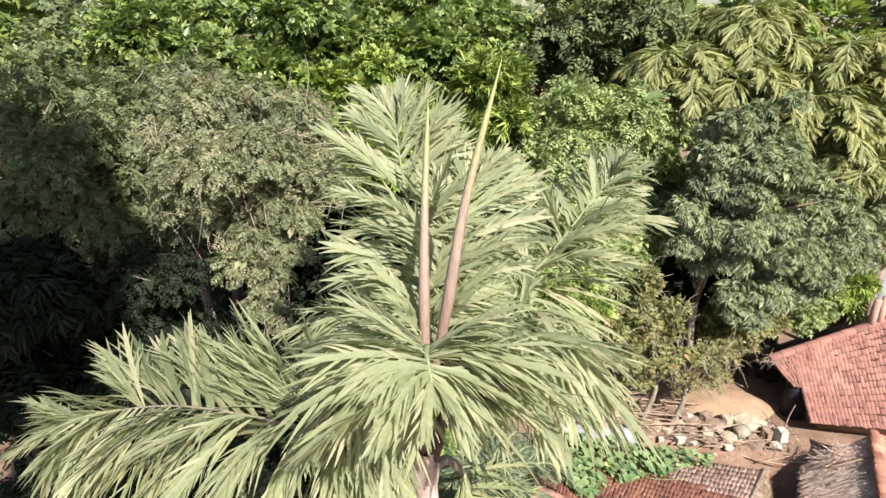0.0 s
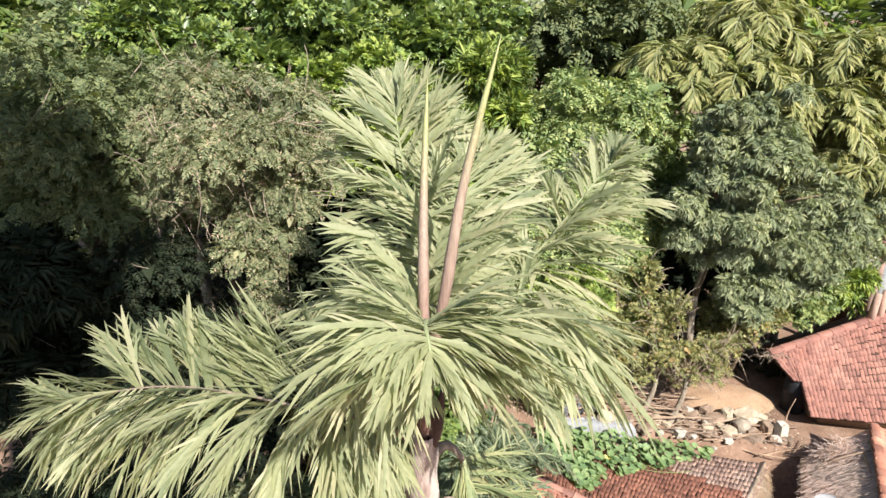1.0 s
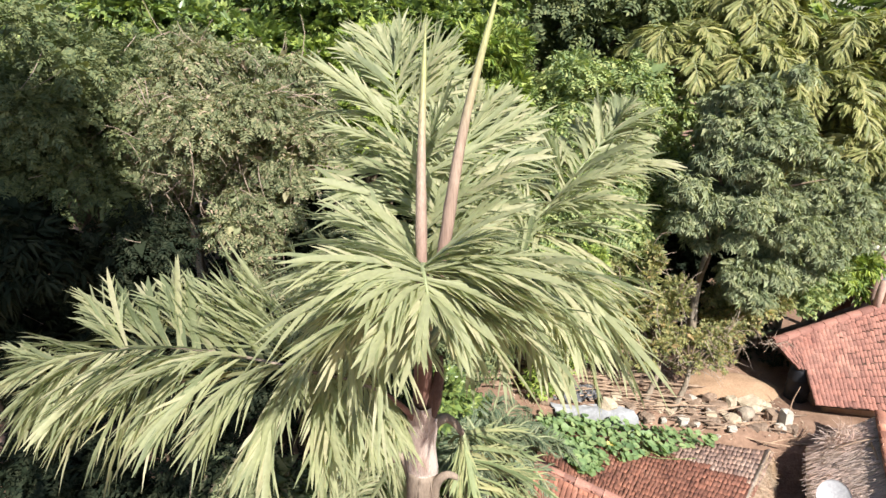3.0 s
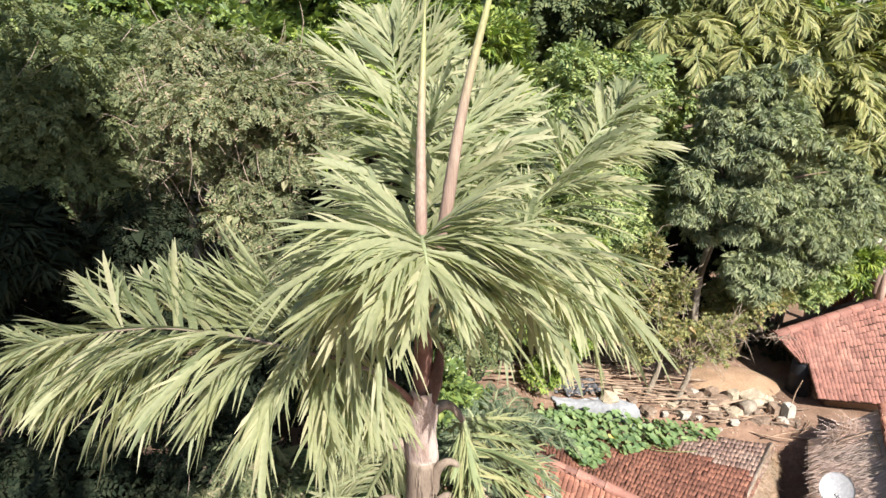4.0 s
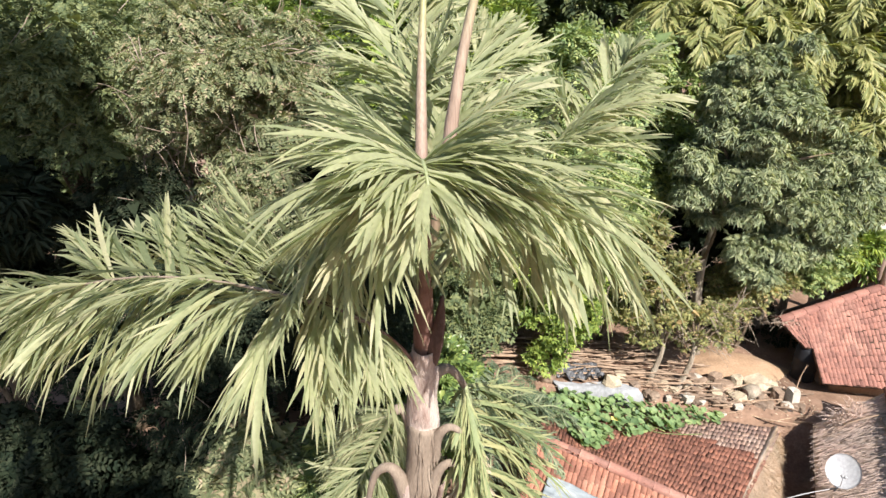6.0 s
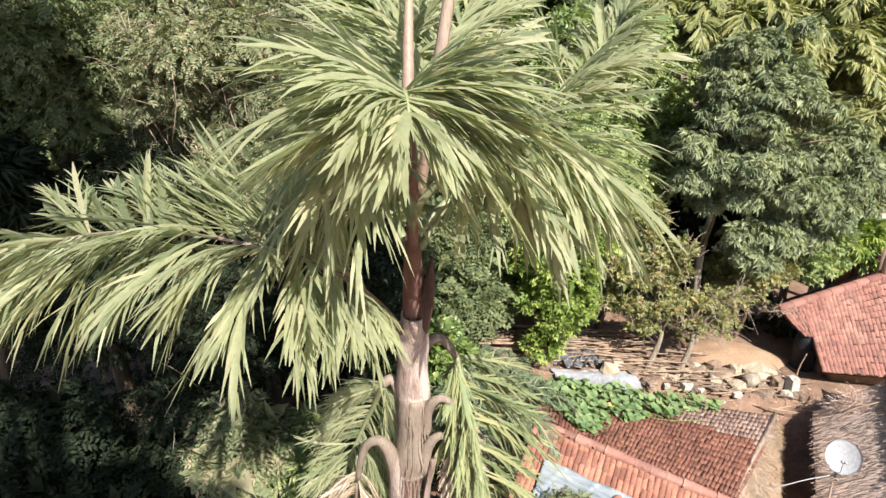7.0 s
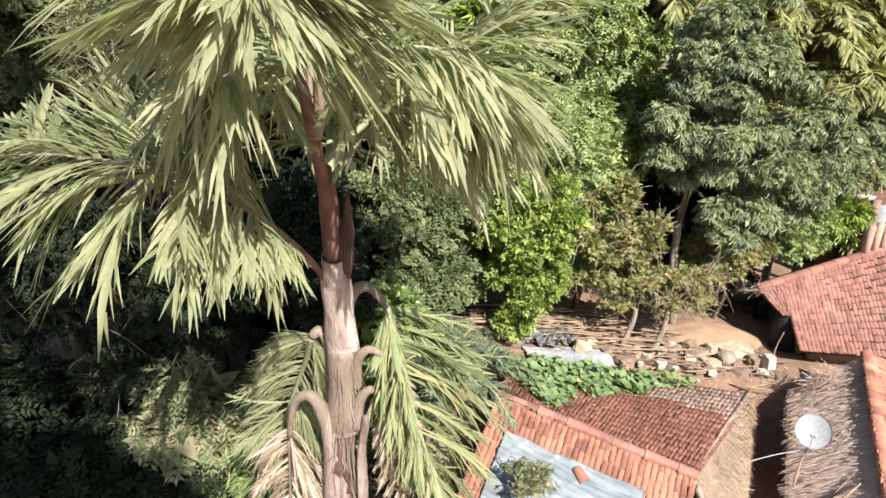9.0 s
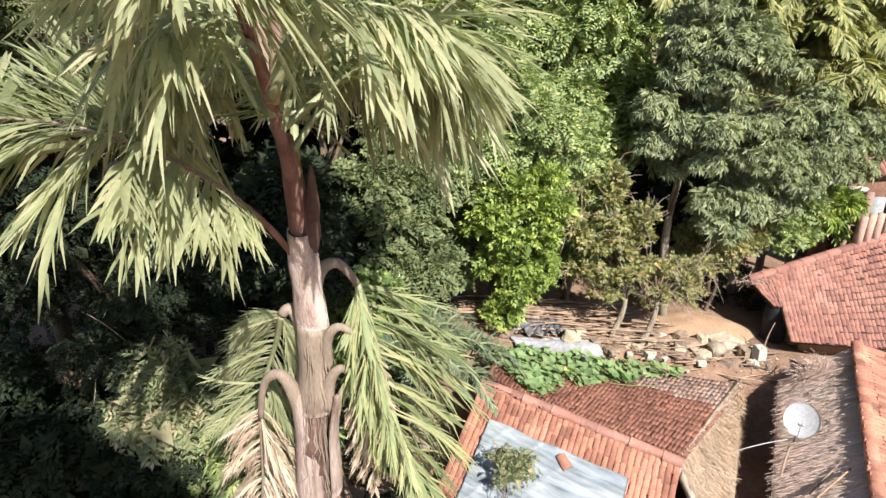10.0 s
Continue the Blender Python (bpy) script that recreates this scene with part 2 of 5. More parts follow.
def mesh_of(name, verts, faces, material, smooth=False):
    """A mesh from arrays: verts (n, 3); faces (m, 3 or 4), or a list of such arrays."""
    verts = np.asarray(verts, np.float32).reshape(-1, 3)
    blocks = faces if isinstance(faces, list) else [faces]
    blocks = [np.asarray(b, np.int32) for b in blocks if len(b)]
    me = bpy.data.meshes.new(name)
    loops = np.concatenate([b.ravel() for b in blocks])
    sizes = np.concatenate([np.full(len(b), b.shape[1], np.int32) for b in blocks])
    starts = np.concatenate([[0], np.cumsum(sizes)[:-1]]).astype(np.int32)
    me.vertices.add(len(verts))
    me.vertices.foreach_set("co", verts.ravel())
    me.loops.add(len(loops))
    me.loops.foreach_set("vertex_index", loops)
    me.polygons.add(len(sizes))
    me.polygons.foreach_set("loop_start", starts)
    me.polygons.foreach_set("loop_total", sizes)
    if smooth:
        me.polygons.foreach_set("use_smooth", np.ones(len(sizes), bool))
    me.materials.append(material)
    me.update(calc_edges=True)
    return me


def part(name, me, parent, label="", kind=""):
    ob = new(name, me)
    ob.parent = parent
    return tagged(ob, label, kind=kind)


def thing(name, label, category, group="", place=(0, 0, 0)):
    """An Empty at the thing's base; its parts are given in world places less that base."""
    ob = new(name)
    ob.empty_display_size = 0.2
    ob.location = place
    return tagged(ob, label, category, group)


def world_part(name, verts, faces, material, parent, label="", kind="", smooth=False):
    verts = np.asarray(verts, np.float64).reshape(-1, 3)
    origin = np.zeros(3)
    p = parent
    while p is not None:
        origin += np.array(p.location)
        p = p.parent
    return part(name, mesh_of(name, verts - origin, faces, material, smooth), parent, label, kind)


def unit(v):
    v = np.asarray(v, float)
    return v / np.maximum(np.linalg.norm(v, axis=-1, keepdims=True), 1e-9)


def spline(points, n):
    """Points along a smooth curve through the given ones."""
    p = np.asarray(points, float)
    p = np.vstack([2 * p[0] - p[1], p, 2 * p[-1] - p[-2]])
    u = np.linspace(0, len(p) - 3, n)
    i = np.minimum(u.astype(int), len(p) - 4)
    f = (u - i)[:, None]
    a, b, c, d = p[i], p[i + 1], p[i + 2], p[i + 3]
    return 0.5 * (2 * b + (c - a) * f + (2 * a - 5 * b + 4 * c - d) * f ** 2 + (3 * b - a - 3 * c + d) * f ** 3)


def carry(pts, up):
    """Tangent, side and normal along a curve, carried on without twist."""
    t = unit(np.gradient(pts, axis=0))
    n = np.zeros_like(t)
    cur = np.asarray(up, float)
    for k in range(len(pts)):
        cur = unit(cur - t[k] * np.dot(cur, t[k]))
        n[k] = cur
    return t, np.cross(t, n), n


def tube(pts, radii, seg=8, up=(0.3, 0.2, 1), wobble=0.0, flat=1.0):
    """A closed tapered tube: verts, faces."""
    pts = np.asarray(pts, float)
    radii = np.broadcast_to(np.asarray(radii, float), (len(pts),))
    t, s, n = carry(pts, up)
    a = np.linspace(0, 2 * np.pi, seg, endpoint=False)
    r = radii[:, None] * (1 + wobble * rng.uniform(-1, 1, (len(pts), seg)))
    v = pts[:, None] + s[:, None] * (np.cos(a) * r)[..., None] + n[:, None] * (np.sin(a) * r * flat)[..., None]
    k, j = np.meshgrid(np.arange(len(pts) - 1), np.arange(seg), indexing="ij")
    q = np.stack([k * seg + j, k * seg + (j + 1) % seg, (k + 1) * seg + (j + 1) % seg, (k + 1) * seg + j], -1).reshape(-1, 4)
    m = len(pts) * seg
    v = np.vstack([v.reshape(-1, 3), pts[:1], pts[-1:]])
    j = np.arange(seg)
    caps = np.vstack([np.stack([(j + 1) % seg, j, np.full(seg, m)], -1), np.stack([m - seg + j, m - seg + (j + 1) % seg, np.full(seg, m + 1)], -1)])
    return v, [q, caps]


def join(items):
    """Several (verts, faces) into one."""
    vs, quads, tris, off = [], [], [], 0
    for v, f in items:
        for b in (f if isinstance(f, list) else [f]):
            (quads if b.shape[1] == 4 else tris).append(b + off)
        vs.append(v)
        off += len(v)
    return np.vstack(vs), ([np.vstack(quads)] if quads else []) + ([np.vstack(tris)] if tris else [])


# sprays of leaves, one long, along +y with the upper side to +z
def spray(leaves):
    """leaves: rows of base, direction, normal, length, width, sag."""
    v, f = [], []
    for base, d, n, length, width, sag in leaves:
        d, n = unit(d), unit(n)
        s = np.cross(d, n)
        k = len(v)
        mid = np.asarray(base) + d * length * 0.45
        v += [np.asarray(base), mid + s * width / 2 + n * width * 0.18, np.asarray(base) + d * length - n * sag * length, mid - s * width / 2 + n * width * 0.18]
        f += [(k, k + 1, k + 2), (k, k + 2, k + 3)]
    return np.array(v, float), np.array(f, np.int32)


def feather(pairs, length, width, angle=60, sag=0.15, taper=0.5):
    rows = []
    for i in range(pairs):
        u = (i + 1) / (pairs + 0.5)
        for side in (-1, 1):
            a = radians(angle + rng.uniform(-8, 8))
            rows.append(((0, u, -sag * u * u), (side * math.sin(a), math.cos(a), rng.uniform(-0.25, 0.1)), (0.1 * side, 0, 1), length * (1 - taper * abs(u - 0.4)), width, 0.1))
    rows.append(((0, 0.9, -sag * 0.8), (0, 1, -0.3), (0, 0, 1), length * 0.7, width, 0.1))
    return spray(rows)


def rosette(count, length, width, droop, seed=0, rise=0.3):
    r = np.random.default_rng(seed)
    rows = []
    for i in range(count):
        a = 2 * np.pi * (i + r.uniform(-0.3, 0.3)) / count
        u = r.uniform(0, 0.5)
        d = np.array([math.cos(a), 0.55 + 0.5 * u + math.sin(a) * 0.6, rise * r.uniform(-0.5, 1)])
        rows.append(((0, u, 0), d, (0, -0.35, 1), length * r.uniform(0.75, 1.15), width * r.uniform(0.8, 1.15), droop * r.uniform(0.5, 1.3)))
    return spray(rows)


FEATHER = feather(5, 0.42, 0.13, 60, 0.3)
LANCE = rosette(8, 0.66, 0.17, 0.45, 3, 0.0)
OVATE = rosette(8, 0.6, 0.3, 0.15, 4, 0.5)
SMALL = rosette(9, 0.45, 0.24, 0.1, 5, 0.4)
PINNATE = feather(4, 0.45, 0.2, 62, 0.3)
SINGLE = spray([((0, 0, 0), (0, 1, 0), (0, 0, 1), 1, 0.5, 0.15)])


def scatter(template, where, along, normal, size):
    """Copies of a spray: verts, faces."""
    tv, tf = template
    y = unit(along)
    x = unit(np.cross(y, normal))
    z = np.cross(x, y)
    size = np.broadcast_to(size, (len(where),))[:, None, None]
    v = where[:, None] + (tv[None, :, :1] * x[:, None] + tv[None, :, 1:2] * y[:, None] + tv[None, :, 2:] * z[:, None]) * size
    f = tf[None] + (np.arange(len(where)) * len(tv))[:, None, None]
    return v.reshape(-1, 3), f.reshape(-1, tf.shape[1])


def clumps(centre, radii, count, size, seed, low=-0.7):
    """Centres and radii of the leaf masses that make an uneven crown."""
    r = np.random.default_rng(seed)
    out = []
    while len(out) < count:
        d = unit(r.normal(size=3))
        if d[2] < low:
            continue
        k = r.uniform(0.45, 0.95)
        s = size * r.uniform(0.65, 1.3)
        out.append((np.asarray(centre) + d * np.asarray(radii) * k, s * np.array([1, 1, r.uniform(0.6, 0.9)])))
    return out


def foliage(masses, template, number, size, seed, droop=0.3, spread=0.6):
    """Sprays over the outer shells of the masses."""
    r = np.random.default_rng(seed)
    area = np.array([m[1].prod() ** (2 / 3) for m in masses])
    counts = np.maximum((number * area / area.sum()).astype(int), 3)
    where, along, normal = [], [], []
    for (c, rad), n in zip(masses, counts):
        d = unit(r.normal(size=(n, 3)))
        d[:, 2] = np.where(d[:, 2] < -0.5, -d[:, 2], d[:, 2])
        rr = r.uniform(0.55, 1.08, (n, 1)) ** 0.7
        where.append(c + d * rad * rr)
        a = unit(d + r.normal(size=(n, 3)) * spread + np.array([0, 0, -droop * 2]))
        along.append(a)
        normal.append(unit(d * 0.8 + np.array([0, 0, 0.8]) + r.normal(size=(n, 3)) * 0.35))
    where = np.vstack(where)
    return scatter(template, where, np.vstack(along), np.vstack(normal), size * r.uniform(0.6, 1.25, len(where)))


def ground_height(x, y):
    """The yard lies a little lower to its east; the huts stand in a hollow before it."""
    x, y = np.asarray(x, float), np.asarray(y, float)
    yard = 0.15 - 0.14 * (np.clip(x, 2, 10) - 5.0)
    low = -1.25 - 0.05 * np.clip(x, 0, 9)
    s = np.clip((y - 10.9) / 0.5, 0, 1)
    e = np.clip((x - 0.6) / 1.5, 0, 1) * np.clip((16 - x) / 2, 0, 1) * np.clip((y + 4) / 3, 0, 1)
    k = e * (1 - s)
    bumps = 0.05 * np.sin(1.7 * x + 0.6 * y) * np.sin(1.3 * y - 0.4 * x)
    far = np.clip((np.hypot(x, y - 10) - 16) / 30, 0, 1)
    return (yard * (1 - k) + low * k) * (1 - far) + bumps

# ---- ground ----
def make_ground():
    near = np.concatenate([np.linspace(-14, 22, 145)])
    gx = np.concatenate([-np.geomspace(1500, 16, 14), near, np.geomspace(24, 1500, 14)])
    gy = np.concatenate([-np.geomspace(1500, 8, 12), np.linspace(-6, 34, 161), np.geomspace(36, 1500, 14)])
    X, Y = np.meshgrid(gx, gy, indexing="ij")
    v = np.stack([X, Y, ground_height(X, Y)], -1).reshape(-1, 3)
    i, j = np.meshgrid(np.arange(len(gx) - 1), np.arange(len(gy) - 1), indexing="ij")
    m = len(gy)
    f = np.stack([i * m + j, (i + 1) * m + j, (i + 1) * m + j + 1, i * m + j + 1], -1).reshape(-1, 4)
    return tagged(new("ground", mesh_of("ground", v, f, SOIL, True)), "reddish brown bare earth strewn with dry litter", "ground", kind="structure")


make_ground()


# ---- the tall palm ----
def leaflet_blade(base, d, normal, length, width, sag, r, plain=False):
    """One blade of a palm leaf: a folded strap on a narrow foot whose margins are torn into pointed fingers all along, so that it looks like a ragged feather."""
    across = unit(np.cross(d, normal))
    turn = r.uniform(-0.5, 0.5)
    across = across * math.cos(turn) + np.cross(d, across) * math.sin(turn)
    up = np.cross(across, d)
    bend = sag * r.uniform(0.75, 1.25)
    down = unit(np.array([0, 0, -1.0]) + r.normal(size=3) * 0.12)
    sway = across * r.normal() * 0.08 + up * r.normal() * 0.06

    def axis(s):
        return base + length * (d * (s - 0.15 * bend * s ** 3) + down * bend * 0.85 * s ** 1.8 + sway * s ** 2)

    n = 4 if plain else 6
    s = np.linspace(0, 1, n)[:, None]
    mid = axis(s)
    half = width * np.interp(s[:, 0], [0, 0.2, 0.5, 0.84, 1.0], [0.05, 0.13, 0.17, 0.15, 0.02])[:, None]
    rows = np.stack([mid - across * half + up * half * 0.35, mid, mid + across * half + up * half * 0.35], 1).reshape(-1, 3)
    verts = list(rows)
    faces = [(3 * q + j, 3 * q + j + 1, 3 * q + j + 4, 3 * q + j + 3) for q in range(n - 1) for j in (0, 1)]
    fingers = 4 if plain else 11
    f = np.array([0, 0.55, 1.0])[:, None]
    for k in range(fingers):
        side = 1 if k % 2 else -1
        at = 0.2 + 0.66 * (k + r.uniform(-0.5, 0.5)) / fingers
        p = axis(at)
        e = unit(axis(at + 0.05) - p + length * 0.05 * (across * side * r.uniform(0.14, 0.5) + up * r.normal() * 0.16))
        L = length * r.uniform(0.2, 0.4) * (1.1 - 0.45 * at)
        w = width * (r.uniform(0.07, 0.11) if plain else r.uniform(0.055, 0.1))
        line = p + across * side * width * 0.1 + L * (e * f + down * (0.12 + 0.2 * bend) * f ** 2)
        tilt = (across + up * r.uniform(-0.5, 0.5)) * w * np.array([1.0, 0.8, 0.06])[:, None]
        m = len(verts)
        verts += list(np.stack([line - tilt, line + tilt], 1).reshape(-1, 3))
        faces += [(m, m + 1, m + 3, m + 2), (m + 2, m + 3, m + 5, m + 4)]
    return np.array(verts), np.array(faces, np.int32)


def frond(owner, points, up, pairs, longest, width, start, sag, mats, lift=0.15, forward=0.5, radius=0.03, seed=1, single=0, label="", plume=0.3, tail=0.55, side_sag=(1.0, 1.0), side_lift=(0.0, 0.0), side_long=(1.0, 1.0), side_forward=(0.0, 0.0), plain=False, bunch=3, root=0.66):
    """A feather leaf of a palm: a curved midrib with its blades in loose tufts that stand in different planes."""
    r = np.random.default_rng(seed)
    pts = spline(points, 40)
    t, s, n = carry(pts, up)
    u = np.linspace(0, 1, 40)
    rad = radius * (1.5 * (1 - u) ** 1.6 + 0.25) + 0.002
    cut = max(3, int(start * 40) + 2)
    v, f = tube(pts[:cut], rad[:cut], 8, up, 0.03, 0.8)
    origin = np.array(owner.location)
    rib = part("frond", mesh_of("frond", v - origin, f, mats[0], True), owner, label)
    v, f = tube(pts[cut - 1:], rad[cut - 1:], 6, up, 0.03, 0.8)
    part("midrib", mesh_of("midrib", v - origin, f, mats[1], True), rib)
    blades = []
    for i in range(pairs):
        if i % bunch == 0:
            tuft = [(plume * r.normal() * 0.5, r.uniform(-0.22, 0.22), r.uniform(0.82, 1.1)) for _ in range(2)]
        for side in (-1, 1):
            h = (side + 1) // 2
            w = start + (1 - start) * ((i // bunch) * bunch + (i % bunch) * (0.6 if bunch < 5 else 0.3) + r.uniform(-0.25, 0.25) + 0.5) / pairs
            w = min(max(w, 0.0), 1.0)
            q = (w - start) / (1 - start)
            x = w * 39
            k = min(int(x), 38)
            base = pts[k] * (1 - (x - k)) + pts[k + 1] * (x - k)
            T, S, N = t[k], s[k], n[k]
            L = longest * side_long[h] * (root + (1 - root) * math.sin(math.pi * min(1, q * 0.85 + 0.12))) * tuft[h][2] * r.uniform(0.8, 1.08)
            if q > 0.6:
                L *= 1 - (1 - tail) * (q - 0.6) / 0.4
            fwd = forward + side_forward[h] + 0.9 * q ** 3 + tuft[h][1] + r.normal() * 0.12
            lf = lift + side_lift[h] + tuft[h][0] + plume * r.normal() * 0.3
            d = unit(S * side * (1 - 0.6 * q ** 4) + T * fwd + N * lf + r.normal(size=3) * 0.05)
            normal = unit(N * 1.0 + T * -0.2 + S * side * -0.25 + np.array([0, 0, 0.5]) + r.normal(size=3) * 0.3)
            blades.append(leaflet_blade(base, d, normal, L, width * r.uniform(0.6, 1.25), sag * side_sag[h] * r.uniform(0.65, 1.35), r, plain))
    for v, f in blades[:single]:
        part("leaflet", mesh_of("leaflet", v - origin, f, mats[2]), rib)
    if blades[single:]:
        v, f = join(blades[single:])
        part("leafage", mesh_of("leafage", v - origin, f, mats[2]), rib, kind="stuff")
    return rib


def tall_palm():
    base = (-0.42, 5.35, float(ground_height(-0.42, 5.35)))
    palm = thing("palm_tree", "tall palm with pale green arching fronds and old hanging leaves", "palm tree", place=base)
    o = np.array(base)
    live = (PETIOLE_RED, RACHIS, PALM_LEAF)
    green = (RACHIS, RACHIS, PALM_LEAF)
    old = (PETIOLE, RACHIS, PALM_OLD)
    dead = (PETIOLE, PETIOLE, PALM_DEAD)
    # stem
    stem = spline([base, (-0.4, 5.2, 1.2), (-0.34, 5.06, 2.6), (-0.28, 5.05, 3.6), (-0.2, 5.03, 4.5)], 46)
    rad = 0.135 + 0.012 * np.sin(np.arange(46) * 1.9) + np.linspace(0.05, 0, 46)
    v, f = tube(stem, rad, 18, (1, 0, 0), 0.03)
    part("stem", mesh_of("stem", v - o, f, SHEATH_DARK, True), palm)
    # clasping leaf bases, one over the other
    def clasp(name, pts, r0, r1, a0, a1, mat_, label):
        c = spline(pts, 16)
        t, s, n = carry(c, (0, -1, 0.2))
        a = np.linspace(radians(a0), radians(a1), 15)
        u = np.linspace(0, 1, 16)[:, None]
        rr = r0 + (r1 - r0) * u + 0.02 * np.sin(u * 9) * 0.4 + rng.uniform(-0.002, 0.002, (16, 15))
        edge = 1 + 0.12 * np.abs(np.linspace(-1, 1, 15)) ** 3
        out = c[:, None] + (s[:, None] * np.cos(a)[None, :, None] + n[:, None] * np.sin(a)[None, :, None]) * (rr * edge)[..., None]
        inn = c[:, None] + (out - c[:, None]) * 0.9
        i, j = np.meshgrid(np.arange(15), np.arange(14), indexing="ij")
        q = np.stack([i * 15 + j, i * 15 + j + 1, (i + 1) * 15 + j + 1, (i + 1) * 15 + j], -1).reshape(-1, 4)
        m = 240
        rims = []
        for k in range(14):
            rims += [(k, k + 1, m + k + 1, m + k), (225 + k, 225 + k + 1, m + 225 + k + 1, m + 225 + k)]
        for k in range(15):
            rims += [(k * 15, (k + 1) * 15, m + (k + 1) * 15, m + k * 15), (k * 15 + 14, (k + 1) * 15 + 14, m + (k + 1) * 15 + 14, m + k * 15 + 14)]
        v = np.vstack([out.reshape(-1, 3), inn.reshape(-1, 3)])
        part(name, mesh_of(name, v - o, [q, q + m, np.array(rims, np.int32)], mat_, True), palm, label)
    clasp("leaf_sheath", [(-0.2, 5.08, 4.42), (-0.2, 4.98, 4.9), (-0.18, 4.87, 5.35)], 0.17, 0.142, 30, 215, SHEATH, "pale pinkish clasping leaf sheath")
    clasp("leaf_sheath", [(-0.2, 5.02, 4.5), (-0.19, 4.92, 5.0), (-0.17, 4.76, 5.55)], 0.138, 0.105, -60, 200, SHEATH, "pale pinkish clasping leaf sheath")
    clasp("leaf_sheath", [(-0.28, 5.05, 3.5), (-0.24, 5.04, 4.0), (-0.2, 5.03, 4.5)], 0.168, 0.152, 20, 250, PETIOLE, "greyish worn leaf sheath")
    clasp("leaf_sheath", [(-0.38, 5.05, 2.3), (-0.37, 5.04, 3.0), (-0.4, 4.99, 3.55), (-0.45, 4.96, 3.84)], 0.19, 0.05, 40, 255, SHEATH_OLD, "pale pinkish clasping leaf sheath")
    clasp("leaf_sheath", [(-0.24, 5.08, 2.4), (-0.2, 5.05, 3.2), (-0.12, 5.05, 3.75)], 0.172, 0.15, -65, 62, SHEATH_OLD, "pale pinkish clasping leaf sheath")
    v, f = tube(spline([(-0.2, 5.03, 4.5), (-0.19, 4.86, 5.3), (-0.17, 4.72, 5.9), (-0.15, 4.5, 6.4)], 20), np.interp(np.linspace(0, 1, 20), [0, 0.35, 0.7, 1], [0.09, 0.095, 0.09, 0.06]), 16, (1, 0, 0), 0.02)
    part("crownshaft", mesh_of("crownshaft", v - o, f, PETIOLE_RED, True), palm, "reddish brown upper stem")
    v, f = tube(spline([(-0.12, 4.85, 5.35), (-0.04, 4.72, 5.75), (0.0, 4.62, 6.15)], 10), np.array([0.1, 0.11, 0.11, 0.1, 0.09, 0.08, 0.07, 0.055, 0.04, 0.02]), 10, (1, 0, 0), 0.08, 0.7)
    part("dead_sheath", mesh_of("dead_sheath", v - o, f, SHEATH_DARK, True), palm, "dark brown dead leaf sheath")
    # torn fibres and strips that hang about the stem
    fr = np.random.default_rng(44)
    strips = []
    for k in range(240):
        z = fr.uniform(2.3, 4.55)
        c = stem[np.argmin(np.abs(stem[:, 2] - z))]
        a = fr.uniform(0, 2 * np.pi)
        out = np.array([math.cos(a), math.sin(a), 0.0])
        side = np.array([-out[1], out[0], 0.0])
        L, w = fr.uniform(0.15, 0.7), fr.uniform(0.003, 0.011)
        p = c + out * fr.uniform(0.15, 0.175)
        rows = [p - np.array([0, 0, L * q]) + out * (0.05 * q * q * fr.uniform(0, 1.6)) + side * 0.03 * q * fr.normal() for q in (0, 0.35, 0.7, 1.0)]
        v = np.vstack([[x - side * w * s, x + side * w * s] for x, s in zip(rows, (0.6, 1.0, 0.7, 0.1))])
        strips.append((v, np.array([(0, 1, 3, 2), (2, 3, 5, 4), (4, 5, 7, 6)], np.int32)))
    v, f = join(strips)
    part("fibre", mesh_of("fibre", v - o, f, PETIOLE), palm, "torn pale brown fibres on the stem", "stuff")
    # spears, still folded
    for pts, r0 in ((((-0.13, 4.15, 6.7), (-0.15, 4.2, 7.3), (-0.15, 4.5, 8.1), (-0.12, 4.86, 8.97)), 0.046), (((-0.1, 4.15, 6.7), (0.03, 4.05, 7.5), (0.16, 4.15, 8.3), (0.42, 4.4, 9.31)), 0.047)):
        c = spline(pts, 24)
        v, f = tube(c, r0 * np.concatenate([np.linspace(0.75, 1, 10), np.linspace(1, 0.5, 11), (0.35, 0.2, 0.06)]), 8, (1, 0, 0), 0.05)
        part("spear_leaf", mesh_of("spear_leaf", v - o, f, SPEAR, True), palm, "unopened reddish yellow spear leaf")
    # living fronds
    frond(palm, [(-0.17, 4.72, 5.9), (-0.12, 3.95, 7.0), (-0.11, 3.5, 7.46), (-0.1, 3.2, 7.66), (-0.1, 3.04, 7.71), (-0.08, 2.93, 7.68), (-0.06, 2.87, 7.58)], (0, 0.8, 0.6), 60, 0.97, 0.155, 0.42, 0.34, live, 0.08, 0.15, 0.03, 1, 110, plume=0.8, tail=0.42)
    frond(palm, [(-0.13, 4.2, 6.75), (-0.17, 4.55, 7.25), (-0.27, 5.0, 7.75), (-0.37, 5.38, 8.13), (-0.45, 5.72, 8.5), (-0.5, 5.95, 8.72)], (0, -0.9, 0.45), 66, 1.1, 0.18, 0.1, 0.22, green, 0.3, 0.7, 0.018, 2, 90, plume=1.0, tail=0.62)
    frond(palm, [(-0.1, 4.2, 6.75), (-0.02, 4.5, 7.2), (0.1, 4.9, 7.65), (0.24, 5.3, 8.0), (0.36, 5.65, 8.25)], (0, -1, 0.3), 48, 1.0, 0.17, 0.12, 0.22, green, 0.25, 0.75, 0.018, 3, plume=1.0)
